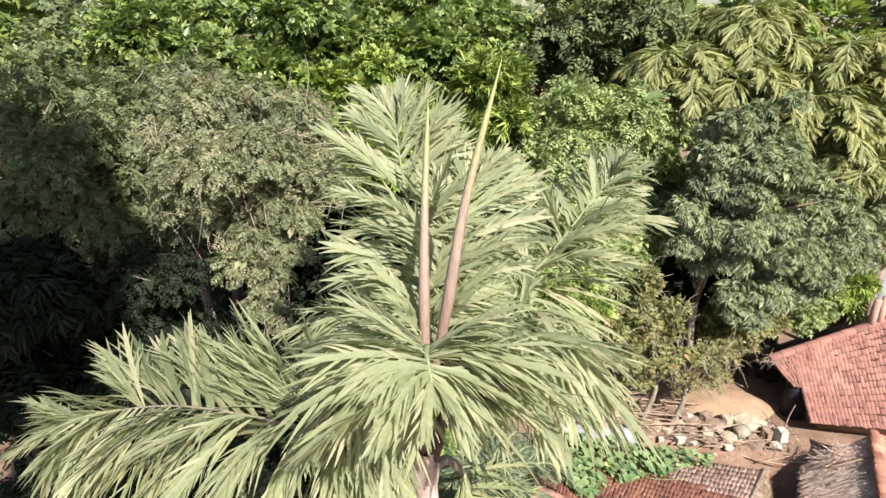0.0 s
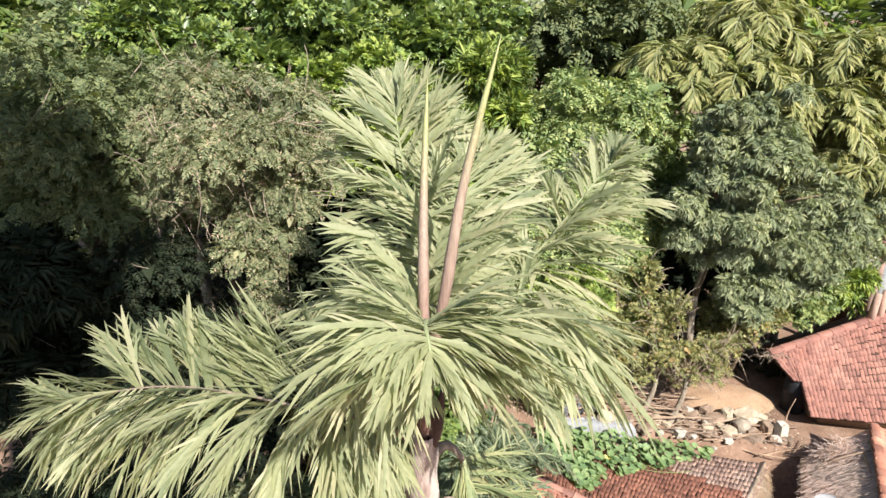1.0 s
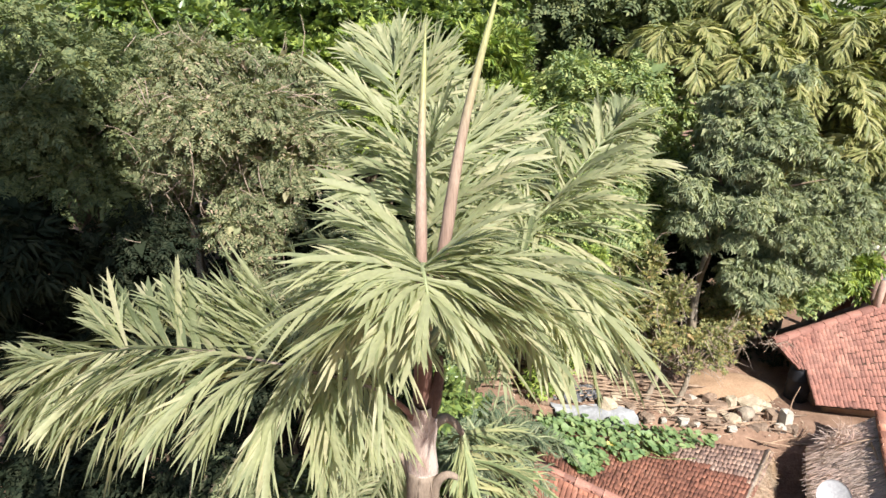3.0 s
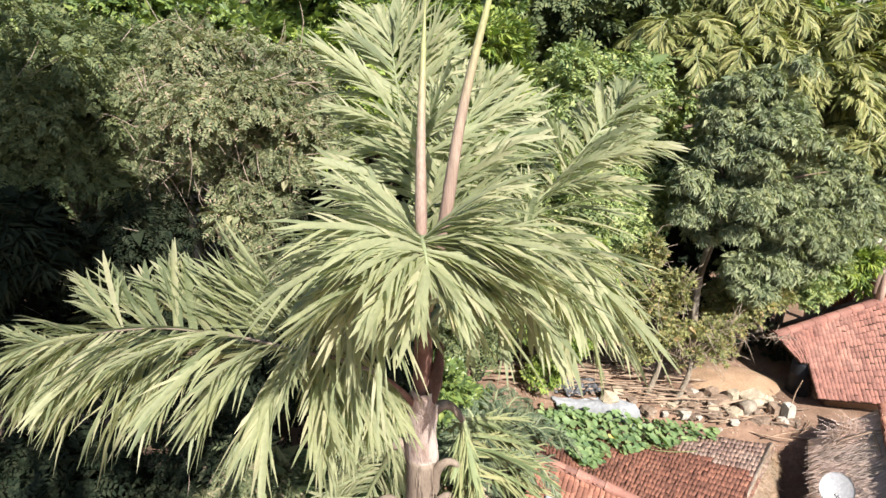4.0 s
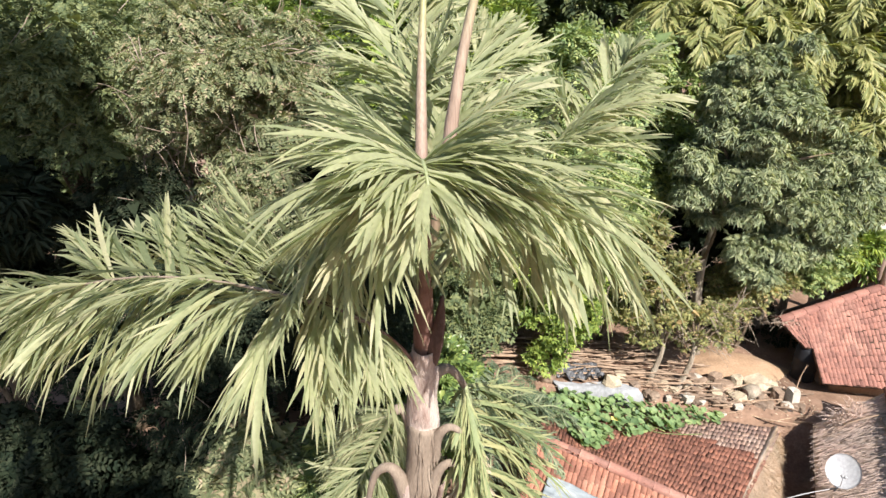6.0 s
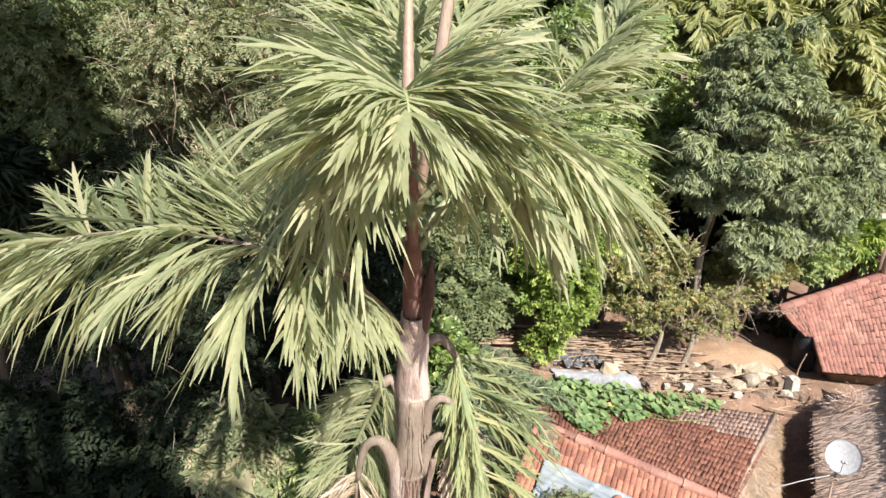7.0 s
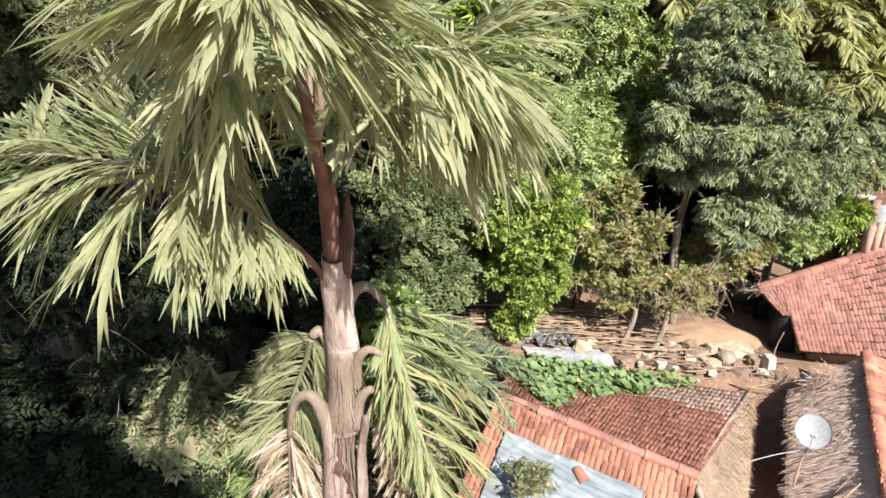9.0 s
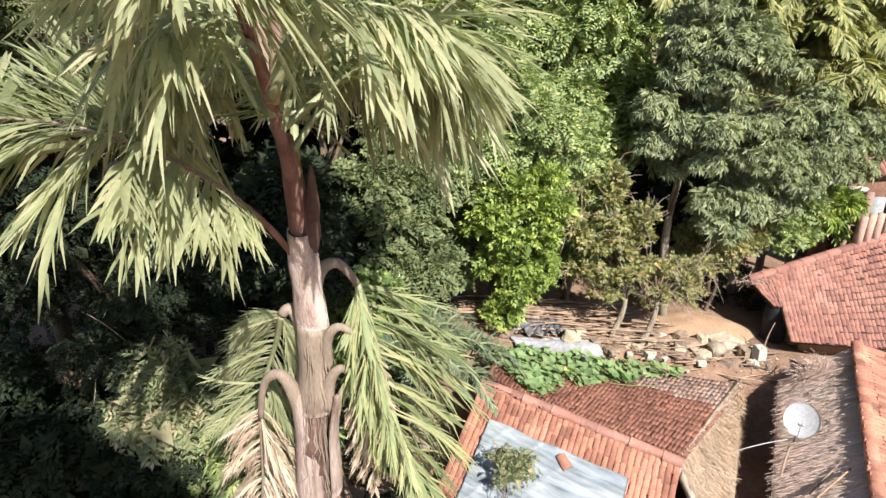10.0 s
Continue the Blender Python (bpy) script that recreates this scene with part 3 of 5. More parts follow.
    frond(palm, [(-0.11, 4.3, 6.5), (0.25, 4.65, 6.78), (0.72, 5.2, 7.06), (1.16, 5.65, 7.37), (1.6, 6.05, 7.75), (1.9, 6.3, 8.02)], (-0.5, -0.6, 0.75), 66, 1.16, 0.19, 0.16, 0.36, green, 0.3, 0.6, 0.02, 4, plume=1.0, tail=0.6)
    frond(palm, [(-0.11, 4.1, 6.75), (0.15, 3.95, 7.1), (0.42, 3.85, 7.3), (0.75, 3.92, 7.3), (1.0, 4.1, 7.12), (1.15, 4.3, 6.9)], (0, 0.1, 1), 50, 0.97, 0.17, 0.28, 0.5, green, -0.45, 0.4, 0.02, 5, plume=1.2)
    frond(palm, [(-0.14, 4.2, 6.6), (-0.22, 4.1, 6.95), (-0.4, 3.98, 7.2), (-0.58, 3.92, 7.26), (-0.74, 3.95, 7.15)], (0, 0.1, 1), 26, 1.08, 0.17, 0.34, 0.5, green, -0.45, 0.4, 0.018, 12, plume=1.2)
    frond(palm, [(-0.1, 4.5, 6.3), (0.2, 4.72, 6.7), (0.55, 4.9, 6.95), (0.9, 5.0, 6.98), (1.15, 5.05, 6.8)], (0, 0, 1), 36, 1.12, 0.17, 0.33, 0.5, green, -0.35, 0.5, 0.02, 15, plume=1.1)
    frond(palm, [(-0.15, 4.6, 6.1), (-0.4, 4.9, 6.55), (-0.75, 5.25, 6.8), (-1.05, 5.5, 6.7), (-1.3, 5.7, 6.4)], (0, 0, 1), 26, 0.85, 0.18, 0.3, 0.4, green, 0.05, 0.5, 0.024, 13, plume=0.7)
    frond(palm, [(-0.14, 4.65, 6.1), (-0.2, 5.1, 6.6), (-0.25, 5.6, 6.9), (-0.3, 6.1, 6.85), (-0.35, 6.5, 6.5)], (0, 0, 1), 28, 0.9, 0.18, 0.15, 0.4, green, 0.0, 0.5, 0.024, 14, plume=0.7)
    frond(palm, [(-0.25, 4.85, 5.25), (-0.42, 4.5, 5.75), (-0.68, 4.1, 6.22), (-1.05, 3.84, 6.52), (-1.6, 3.88, 6.63), (-2.2, 4.02, 6.61), (-2.72, 4.06, 6.53), (-3.1, 4.05, 6.4)], (0, 0.15, 1), 104, 0.84, 0.165, 0.19, 0.3, (PETIOLE_RED, PETIOLE, PALM_LEAF), 0.0, 0.85, 0.02, 6, 96, "long side frond with dull green blades", 1.1, 1.0, (1.3, 0.12), (-1.25, 1.15), (1.2, 1.65), (-0.35, 0.6), bunch=4, root=0.6)
    # old fronds, bent over and hanging
    frond(palm, [(-0.16, 5.0, 4.85), (-0.08, 5.03, 5.07), (0.05, 5.1, 5.1), (0.17, 5.15, 4.95), (0.27, 5.18, 4.7), (0.35, 5.2, 4.3), (0.46, 5.2, 3.6), (0.66, 5.2, 2.8), (0.85, 5.2, 2.2)], (0, -0.6, 0.8), 58, 1.0, 0.15, 0.42, 0.3, old, 0.15, 1.0, 0.042, 7, 0, "yellowing frond hanging beside the stem", 0.7, side_long=(1.75, 0.85))
    frond(palm, [(-0.3, 5.1, 4.3), (-0.4, 5.1, 4.6), (-0.52, 5.1, 4.55), (-0.64, 5.25, 4.2), (-0.8, 5.35, 3.8), (-0.98, 5.35, 3.35), (-1.15, 5.35, 2.9)], (0, -0.6, 0.8), 64, 0.82, 0.09, 0.3, 0.35, (PETIOLE, RACHIS, PALM_LEAF), 0.1, 0.7, 0.045, 8, 0, "faded frond hanging beside the stem", 0.5)
    frond(palm, [(-0.36, 5.0, 3.3), (-0.43, 4.95, 3.72), (-0.5, 4.93, 3.93), (-0.6, 4.94, 3.98), (-0.73, 4.96, 3.85), (-0.82, 5.0, 3.45), (-0.88, 5.03, 2.8), (-0.97, 5.03, 2.2), (-1.15, 5.0, 1.8)], (0, -0.6, 0.8), 60, 0.66, 0.08, 0.6, 0.6, dead, 0.0, 0.8, 0.055, 9, 0, "dry brown frond hanging beside the stem", 0.5)
    frond(palm, [(-0.1, 4.98, 4.05), (-0.06, 4.92, 4.38), (0.06, 4.9, 4.53), (0.2, 4.95, 4.4), (0.28, 5.02, 4.05), (0.3, 5.1, 3.5), (0.3, 5.15, 2.8)], (0, -0.6, 0.8), 26, 0.36, 0.08, 0.6, 0.6, dead, 0.0, 0.8, 0.04, 10, 0, "dry brown frond hanging beside the stem", 0.5)
    frond(palm, [(-0.12, 4.98, 3.55), (-0.07, 4.92, 3.9), (0.05, 4.9, 4.07), (0.18, 4.95, 3.95), (0.26, 5.02, 3.6), (0.28, 5.1, 3.0), (0.28, 5.15, 2.3)], (0, -0.6, 0.8), 26, 0.36, 0.08, 0.6, 0.6, dead, 0.0, 0.8, 0.042, 11, 0, "dry brown frond hanging beside the stem", 0.5)


tall_palm()


# ---- trees and shrubs ----
def tree(name, label, category, base, top, masses, template, number, size, leaf, bark=BARK, girth=0.16, seed=1, droop=0.3, spread=0.6, limbs=6, group="", extra=None):
    """Trunk, limbs that reach the leaf masses, and a crown of many sprays."""
    b = (base[0], base[1], float(ground_height(base[0], base[1])) - 0.05)
    t = thing(name, label, category, group, b)
    r = np.random.default_rng(seed)
    top = np.asarray(top, float)
    mid = (np.array(b) + top) / 2 + r.normal(size=3) * 0.15 * np.array([1, 1, 0])
    path = spline([b, mid, top], 14)
    v, f = tube(path, np.linspace(girth, girth * 0.5, 14), 10, (1, 0, 0), 0.06)
    world_part("trunk", v, f, bark, t, smooth=True)
    order = r.permutation(len(masses))[:limbs]
    for k in order:
        c = masses[k][0]
        s = path[int(r.integers(7, 14))]
        p = spline([s, (s + c) / 2 + np.array([0, 0, 0.25]) + r.normal(size=3) * 0.15, c], 9)
        v, f = tube(p, np.linspace(girth * 0.42, girth * 0.1, 9), 7, (0.2, 1, 0.1), 0.06)
        world_part("limb", v, f, BARK if bark is BARK_PALE else bark, t, smooth=True)
    v, f = foliage(masses, template, number, size, seed + 50, droop, spread)
    cores = [(c, q * 0.72) for c, q in masses]
    v2, f2 = foliage(cores, SINGLE, max(60, number // 4), size * 1.25, seed + 51, droop, 0.9)
    world_part("crown", np.vstack([v, v2]), np.vstack([f, f2 + len(v)]), leaf, t)
    if extra:
        extra(t)
    return t


def bare_twigs(parent, masses, number, length, seed, material=TWIG):
    """Dry twigs that stand out of the leaves."""
    r = np.random.default_rng(seed)
    items = []
    for _ in range(number):
        c, rad = masses[int(r.integers(len(masses)))]
        d = unit(r.normal(size=3) + np.array([0, -0.5, 0.5]))
        p = c + d * rad * r.uniform(0.8, 1.0)
        e = unit(r.normal(size=3) + np.array([0.2, -0.3, -0.1]))
        L = length * r.uniform(0.4, 1.2)
        items.append(tube(spline([p, p + e * L * 0.5 + r.normal(size=3) * 0.05, p + e * L + np.array([0, 0, -0.1])], 5), np.linspace(0.009, 0.003, 5), 4))
    v, f = join(items)
    world_part("twig_tangle", v, f, material, parent, "dry grey bare twigs", "stuff")


def masses_at(rows, z=0.8):
    return [(np.array(r[:3], float), np.array([r[3], r[3], r[3] * z])) for r in rows]


# the grey feathery tree, hung with creepers
m = clumps((-3.4, 9.6, 7.2), (1.8, 1.4, 1.6), 70, 0.33, 21) + masses_at([(-2.9, 8.6, 6.4, 0.35), (-2.7, 8.5, 5.8, 0.32), (-3.2, 8.4, 6.0, 0.33), (-2.5, 8.6, 6.9, 0.35), (-2.2, 8.7, 7.4, 0.33), (-2.9, 8.5, 5.3, 0.3), (-2.4, 8.6, 6.2, 0.3), (-2.2, 8.6, 6.7, 0.3), (-2.6, 8.5, 5.0, 0.25), (-3.8, 8.5, 7.3, 0.5), (-3.3, 8.3, 7.6, 0.55), (-2.6, 8.4, 7.8, 0.5)])
tree("thorn_tree", "grey green thorn tree with hanging feathery foliage and dry creeper", "tree", (-3.4, 10.2), (-3.4, 9.9, 6.2), m, FEATHER, 11500, 0.18, ACACIA, BARK, 0.16, 21, 0.5, 0.7, 9, "", lambda t: bare_twigs(t, m, 300, 0.75, 5))
m2 = clumps((-6.0, 9.3, 7.4), (1.6, 1.5, 1.7), 48, 0.42, 31)
tree("thorn_tree", "dull green thorn tree with layered feathery foliage", "tree", (-6.2, 9.9), (-6.1, 9.6, 6.3), m2, FEATHER, 6500, 0.22, ACACIA_GREEN, BARK, 0.18, 31, 0.3, 0.6, 8, "", lambda t: bare_twigs(t, m2, 60, 0.7, 6))
m3 = clumps((-4.6, 12.0, 7.3), (2.3, 1.4, 1.7), 52, 0.42, 41)
tree("thorn_tree", "blue green thorn tree with fine feathery foliage", "tree", (-4.7, 12.6), (-4.6, 12.3, 6.5), m3, FEATHER, 6500, 0.22, ACACIA_GREEN, BARK, 0.18, 41, 0.2, 0.6, 8)
# the next two trees carry the thicket's shade in their leaf colour
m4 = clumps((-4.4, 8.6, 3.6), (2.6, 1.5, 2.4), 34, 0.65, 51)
tree("thorn_tree", "dark shaded thorn tree with drooping feathery foliage", "tree", (-4.6, 9.4), (-4.5, 9.0, 3.2), m4, FEATHER, 5600, 0.24, SHADE_LEAF, BARK, 0.15, 51, 0.4, 0.7, 8, "", lambda t: bare_twigs(t, m4, 60, 0.8, 7))
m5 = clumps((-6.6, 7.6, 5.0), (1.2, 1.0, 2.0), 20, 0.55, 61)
tree("broadleaf_tree", "dark green tree with long drooping leaves in shade", "tree", (-6.6, 8.0), (-6.6, 7.8, 4.0), m5, LANCE, 2200, 0.34, SHADE_LEAF, BARK, 0.12, 61, 0.4, 0.6, 6)

# glossy green trees in the second row
m = clumps((-5.2, 15.6, 8.6), (3.2, 1.8, 2.2), 34, 0.85, 71)
tree("broadleaf_tree", "glossy dark and bright green broadleaf tree with a pale forked trunk", "tree", (-6.4, 14.4), (-6.5, 14.2, 9.2), m, OVATE, 4200, 0.38, BROAD, BARK_PALE, 0.14, 71, 0.2, 0.6, 9)
m = clumps((-0.6, 16.6, 8.2), (2.9, 1.8, 2.4), 34, 0.85, 81)
tree("broadleaf_tree", "glossy bright green broadleaf tree with a dense crown", "tree", (-0.4, 17.2), (-0.5, 17.0, 7.2), m, OVATE, 4500, 0.36, BROAD, BARK, 0.2, 81, 0.2, 0.6, 9)
m = clumps((-1.9, 13.4, 6.9), (1.9, 1.2, 1.9), 26, 0.6, 91)
tree("broadleaf_tree", "bright yellow green broadleaf tree lit by the sun", "tree", (-1.8, 13.8), (-1.8, 13.6, 6.0), m, OVATE, 3800, 0.3, LIME, BARK, 0.14, 91, 0.15, 0.6, 8)
m = clumps((0.9, 13.6, 6.6), (1.3, 1.0, 2.3), 26, 0.5, 101)
tree("broadleaf_tree", "fresh green young tree with upright leafy shoots", "tree", (0.9, 14.0), (0.9, 13.8, 6.0), m, LANCE, 3000, 0.34, LIME, BARK, 0.12, 101, -0.25, 0.5, 8)
m = clumps((2.9, 14.2, 6.2), (1.9, 1.4, 2.6), 36, 0.6, 111)
tree("olive_tree", "olive green tree with small narrow leaves in dense tufts", "tree", (2.9, 14.7), (2.9, 14.5, 5.6), m, PINNATE, 5400, 0.32, BAMBOO_LEAF, BARK, 0.15, 111, 0.3, 0.7, 8)
m = clumps((2.6, 12.8, 4.0), (1.7, 0.9, 2.0), 28, 0.5, 121)
tree("olive_tree", "olive green bushy tree with small narrow leaves", "tree", (2.7, 13.2), (2.7, 13.0, 3.4), m, PINNATE, 4600, 0.28, BAMBOO_LEAF, BARK, 0.12, 121, 0.3, 0.7, 7)
m = clumps((4.6, 19.0, 8.6), (3.4, 2.0, 2.4), 34, 0.9, 131)
tree("grey_tree", "grey green tree with fine dull foliage", "tree", (4.6, 19.4), (4.6, 19.2, 7.6), m, PINNATE, 2800, 0.45, ACACIA_GREEN, BARK, 0.2, 131, 0.2, 0.6, 8)

# the drooping grey green tree over the yard
m = clumps((7.15, 13.5, 5.3), (1.75, 1.2, 3.2), 84, 0.38, 141) + masses_at([(8.7, 13.4, 4.2, 0.6), (9.4, 13.6, 3.6, 0.6), (8.4, 13.7, 3.5, 0.55), (9.2, 13.8, 3.0, 0.5), (8.7, 13.9, 2.9, 0.5), (8.9, 13.8, 5.0, 0.6), (5.7, 13.0, 4.6, 0.45), (5.6, 12.9, 5.4, 0.45), (10.0, 13.9, 4.2, 0.45), (10.45, 14.0, 3.7, 0.42), (10.2, 14.0, 4.8, 0.45), (10.8, 14.1, 4.3, 0.4), (9.7, 13.9, 5.4, 0.45), (11.3, 14.3, 3.7, 0.4), (11.7, 14.5, 4.2, 0.4), (11.2, 14.3, 4.9, 0.4), (7.4, 13.2, 2.7, 0.4), (7.9, 13.3, 2.45, 0.42), (8.3, 13.4, 2.9, 0.42), (7.1, 13.15, 3.2, 0.38), (7.8, 13.2, 3.2, 0.42)])
tree("drooping_tree", "grey green tree with glossy drooping lance shaped leaves", "tree", (6.75, 13.6), (6.8, 13.5, 4.9), m, LANCE, 12500, 0.225, NEEM, BARK_PALE, 0.12, 141, 0.6, 0.5, 10)
m = clumps((9.3, 14.7, 2.2), (1.5, 0.5, 0.9), 20, 0.4, 151)
tree("leafy_bush", "green bush with small leaves beside the tiled roof", "bush", (8.6, 15.2), (8.9, 14.9, 1.5), m, SMALL, 2800, 0.26, BAMBOO_LEAF, BARK, 0.07, 151, 0.2, 0.6, 6)

m = clumps((5.0, 15.4, 4.6), (1.6, 1.2, 2.9), 36, 0.6, 145)
tree("olive_tree", "olive green tree with small narrow leaves behind the yard", "tree", (5.0, 15.9), (5.0, 15.7, 4.6), m, PINNATE, 3400, 0.33, BAMBOO_LEAF, BARK, 0.14, 145, 0.3, 0.7, 7)
m = clumps((9.9, 15.9, 4.0), (2.0, 1.2, 2.6), 36, 0.65, 146)
tree("olive_tree", "yellowish green bushy tree below the palms", "tree", (9.9, 16.4), (9.9, 16.2, 4.0), m, PINNATE, 3400, 0.34, SHRUB, BARK, 0.14, 146, 0.3, 0.7, 7)
# shade behind the yard is put into this tree's leaf colour
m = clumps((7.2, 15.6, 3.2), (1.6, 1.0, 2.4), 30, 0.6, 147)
tree("broadleaf_tree", "dark green tree in the shade behind the yard", "tree", (7.2, 16.0), (7.2, 15.8, 3.2), m, OVATE, 1600, 0.4, SHADE_LEAF, BARK, 0.12, 147, 0.3, 0.6, 6)

m = clumps((11.5, 15.5, 2.1), (0.9, 0.4, 0.7), 18, 0.32, 152)
tree("leafy_bush", "bright green bush with narrow leaves between the two tiled huts", "bush", (11.6, 15.9), (11.6, 15.7, 1.5), m, LANCE, 1300, 0.36, LIME, BARK, 0.07, 152, 0.2, 0.6, 6)

# yard shrubs
m = clumps((4.7, 12.2, 2.75), (1.3, 0.6, 1.65), 62, 0.16, 161, -1.0)
tree("small_tree", "sparse small tree with yellowing olive leaves", "tree", (4.93, 12.0), (5.0, 12.1, 1.9), m, SMALL, 1700, 0.18, SHRUB, BARK_PALE, 0.075, 161, 0.2, 0.8, 14, "small trees by the yard", lambda t: bare_twigs(t, m, 130, 0.7, 8))
mb = clumps((6.25, 12.5, 1.5), (1.2, 0.55, 0.7), 36, 0.16, 171, -1.0) + masses_at([(7.0, 12.9, 1.4, 0.22), (7.3, 13.1, 1.6, 0.24)])
tree("small_tree", "sparse leaning small tree with dry yellowing leaves", "tree", (5.6, 11.9), (6.0, 12.2, 1.4), mb, SMALL, 950, 0.17, SHRUB, BARK_PALE, 0.08, 171, 0.2, 0.8, 12, "small trees by the yard", lambda t: bare_twigs(t, mb, 150, 0.7, 9))
mc = clumps((8.2, 14.15, 1.75), (1.35, 0.5, 0.75), 40, 0.24, 173, -1.0)
tree("leafy_bush", "mixed green and yellowing bush behind the earth mound", "bush", (8.2, 14.4), (8.2, 14.25, 1.2), mc, SMALL, 2300, 0.2, SHRUB, BARK, 0.06, 173, 0.2, 0.7, 8, "", lambda t: bare_twigs(t, mc, 60, 0.6, 12))
def dead_limbs(t):
    for p in ([(2.8, 12.0, 2.3), (2.75, 12.2, 3.3), (2.85, 12.3, 3.95), (3.35, 12.3, 4.35), (3.75, 12.35, 4.7)], [(2.8, 12.0, 2.2), (2.95, 12.25, 3.0), (3.2, 12.3, 3.3), (3.6, 12.3, 3.02), (3.95, 12.35, 2.85)]):
        world_part("dead_limb", *tube(spline(p, 12), np.linspace(0.035, 0.01, 12), 7, (1, 0, 0), 0.1), BARK_PALE, t, "bare pale dead branch", smooth=True)


m = clumps((2.7, 11.75, 3.3), (1.05, 0.5, 1.15), 52, 0.22, 181) + masses_at([(2.2, 11.9, 2.2, 0.5), (3.1, 11.9, 2.0, 0.5), (2.7, 11.8, 1.6, 0.45), (2.4, 11.8, 1.0, 0.4)])
tree("lime_bush", "bright lime green leafy bush", "bush", (2.8, 12.1), (2.75, 11.95, 2.4), m, SMALL, 3000, 0.22, LIME, BARK, 0.06, 181, 0.1, 0.6, 6, "", dead_limbs)
m = clumps((1.8, 13.4, 2.1), (1.0, 0.6, 1.6), 24, 0.45, 191)
tree("leafy_bush", "dark green bush with small leaves", "bush", (1.8, 13.8), (1.8, 13.6, 1.6), m, PINNATE, 2600, 0.27, BAMBOO_LEAF, BARK, 0.06, 191, 0.1, 0.6, 6)
m = clumps((-0.2, 11.2, 3.4), (1.4, 0.8, 2.0), 26, 0.5, 201)
tree("leafy_bush", "shaded green bush with mixed leaves", "bush", (-0.1, 11.6), (-0.1, 11.4, 2.4), m, PINNATE, 2400, 0.27, ACACIA_GREEN, BARK, 0.08, 201, 0.2, 0.6, 6)

# tall bush with the shade behind the palm coloured into its leaves
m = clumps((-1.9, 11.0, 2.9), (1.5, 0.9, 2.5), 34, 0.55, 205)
tree("leafy_bush", "dark shaded tall bush behind the palm", "bush", (-1.8, 11.5), (-1.8, 11.3, 2.4), m, OVATE, 1300, 0.4, SHADE_LEAF, BARK, 0.1, 205, 0.2, 0.6, 6)
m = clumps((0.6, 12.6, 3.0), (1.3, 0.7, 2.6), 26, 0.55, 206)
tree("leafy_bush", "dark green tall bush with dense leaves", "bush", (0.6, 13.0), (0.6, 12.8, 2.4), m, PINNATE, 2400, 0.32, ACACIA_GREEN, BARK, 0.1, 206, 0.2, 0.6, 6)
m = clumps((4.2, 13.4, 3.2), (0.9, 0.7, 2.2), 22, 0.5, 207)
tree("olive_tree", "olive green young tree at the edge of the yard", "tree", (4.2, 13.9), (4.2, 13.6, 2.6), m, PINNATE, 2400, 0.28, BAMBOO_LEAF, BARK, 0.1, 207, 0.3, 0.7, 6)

# these dark crowns have the shade between the trees in their colour
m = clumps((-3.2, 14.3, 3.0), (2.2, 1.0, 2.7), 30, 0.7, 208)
tree("broadleaf_tree", "dark leafy tree in the shade of the thicket", "tree", (-3.2, 14.8), (-3.2, 14.6, 2.6), m, OVATE, 1300, 0.46, SHADE_LEAF, BARK, 0.1, 208, 0.2, 0.6, 6)

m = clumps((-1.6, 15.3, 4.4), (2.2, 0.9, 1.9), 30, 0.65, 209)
tree("broadleaf_tree", "dark leafy tree in the shade of the thicket", "tree", (-1.4, 15.8), (-1.5, 15.5, 3.6), m, OVATE, 1300, 0.46, SHADE_LEAF, BARK, 0.1, 209, 0.2, 0.6, 6)
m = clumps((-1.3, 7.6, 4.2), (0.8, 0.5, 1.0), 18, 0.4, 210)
tree("leafy_bush", "dark young tree with small leaves behind the palm stem", "bush", (-1.2, 8.1), (-1.2, 7.9, 3.4), m, PINNATE, 1800, 0.26, SHADE_LEAF, BARK, 0.06, 210, 0.2, 0.6, 6)

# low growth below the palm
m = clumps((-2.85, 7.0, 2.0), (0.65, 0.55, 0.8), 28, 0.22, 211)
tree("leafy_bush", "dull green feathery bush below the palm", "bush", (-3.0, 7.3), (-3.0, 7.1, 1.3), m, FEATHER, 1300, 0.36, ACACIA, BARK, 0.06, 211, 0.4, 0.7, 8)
# bush leaves coloured dark to stand in for deep shade
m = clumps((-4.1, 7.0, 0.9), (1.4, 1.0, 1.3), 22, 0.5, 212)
tree("leafy_bush", "dark bush in deep shade", "bush", (-4.1, 7.3), (-4.1, 7.1, 0.6), m, PINNATE, 2600, 0.26, SHADE_LEAF, BARK, 0.07, 212, 0.3, 0.6, 6)
m = clumps((-1.95, 7.2, 1.25), (1.25, 0.8, 1.3), 30, 0.36, 221)
tree("leafy_bush", "green bush with pointed leaves below the palm", "bush", (-1.6, 7.7), (-1.6, 7.5, 1.0), m, LANCE, 2200, 0.3, BAMBOO_LEAF, BARK, 0.07, 221, 0.2, 0.6, 6)
m = clumps((-0.4, 8.6, 1.9), (1.1, 0.8, 1.6), 20, 0.45, 231)
tree("leafy_bush", "mixed green bush behind the palm stem", "bush", (-0.4, 9.0), (-0.4, 8.8, 1.2), m, OVATE, 1900, 0.26, BROAD, BARK, 0.07, 231, 0.2, 0.6, 6)
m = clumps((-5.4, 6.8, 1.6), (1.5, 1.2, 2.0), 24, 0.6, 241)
tree("leafy_bush", "dark bush in deep shade", "bush", (-5.4, 7.2), (-5.4, 7.0, 1.0), m, PINNATE, 3000, 0.26, SHADE_LEAF, BARK, 0.08, 241, 0.3, 0.6, 6)


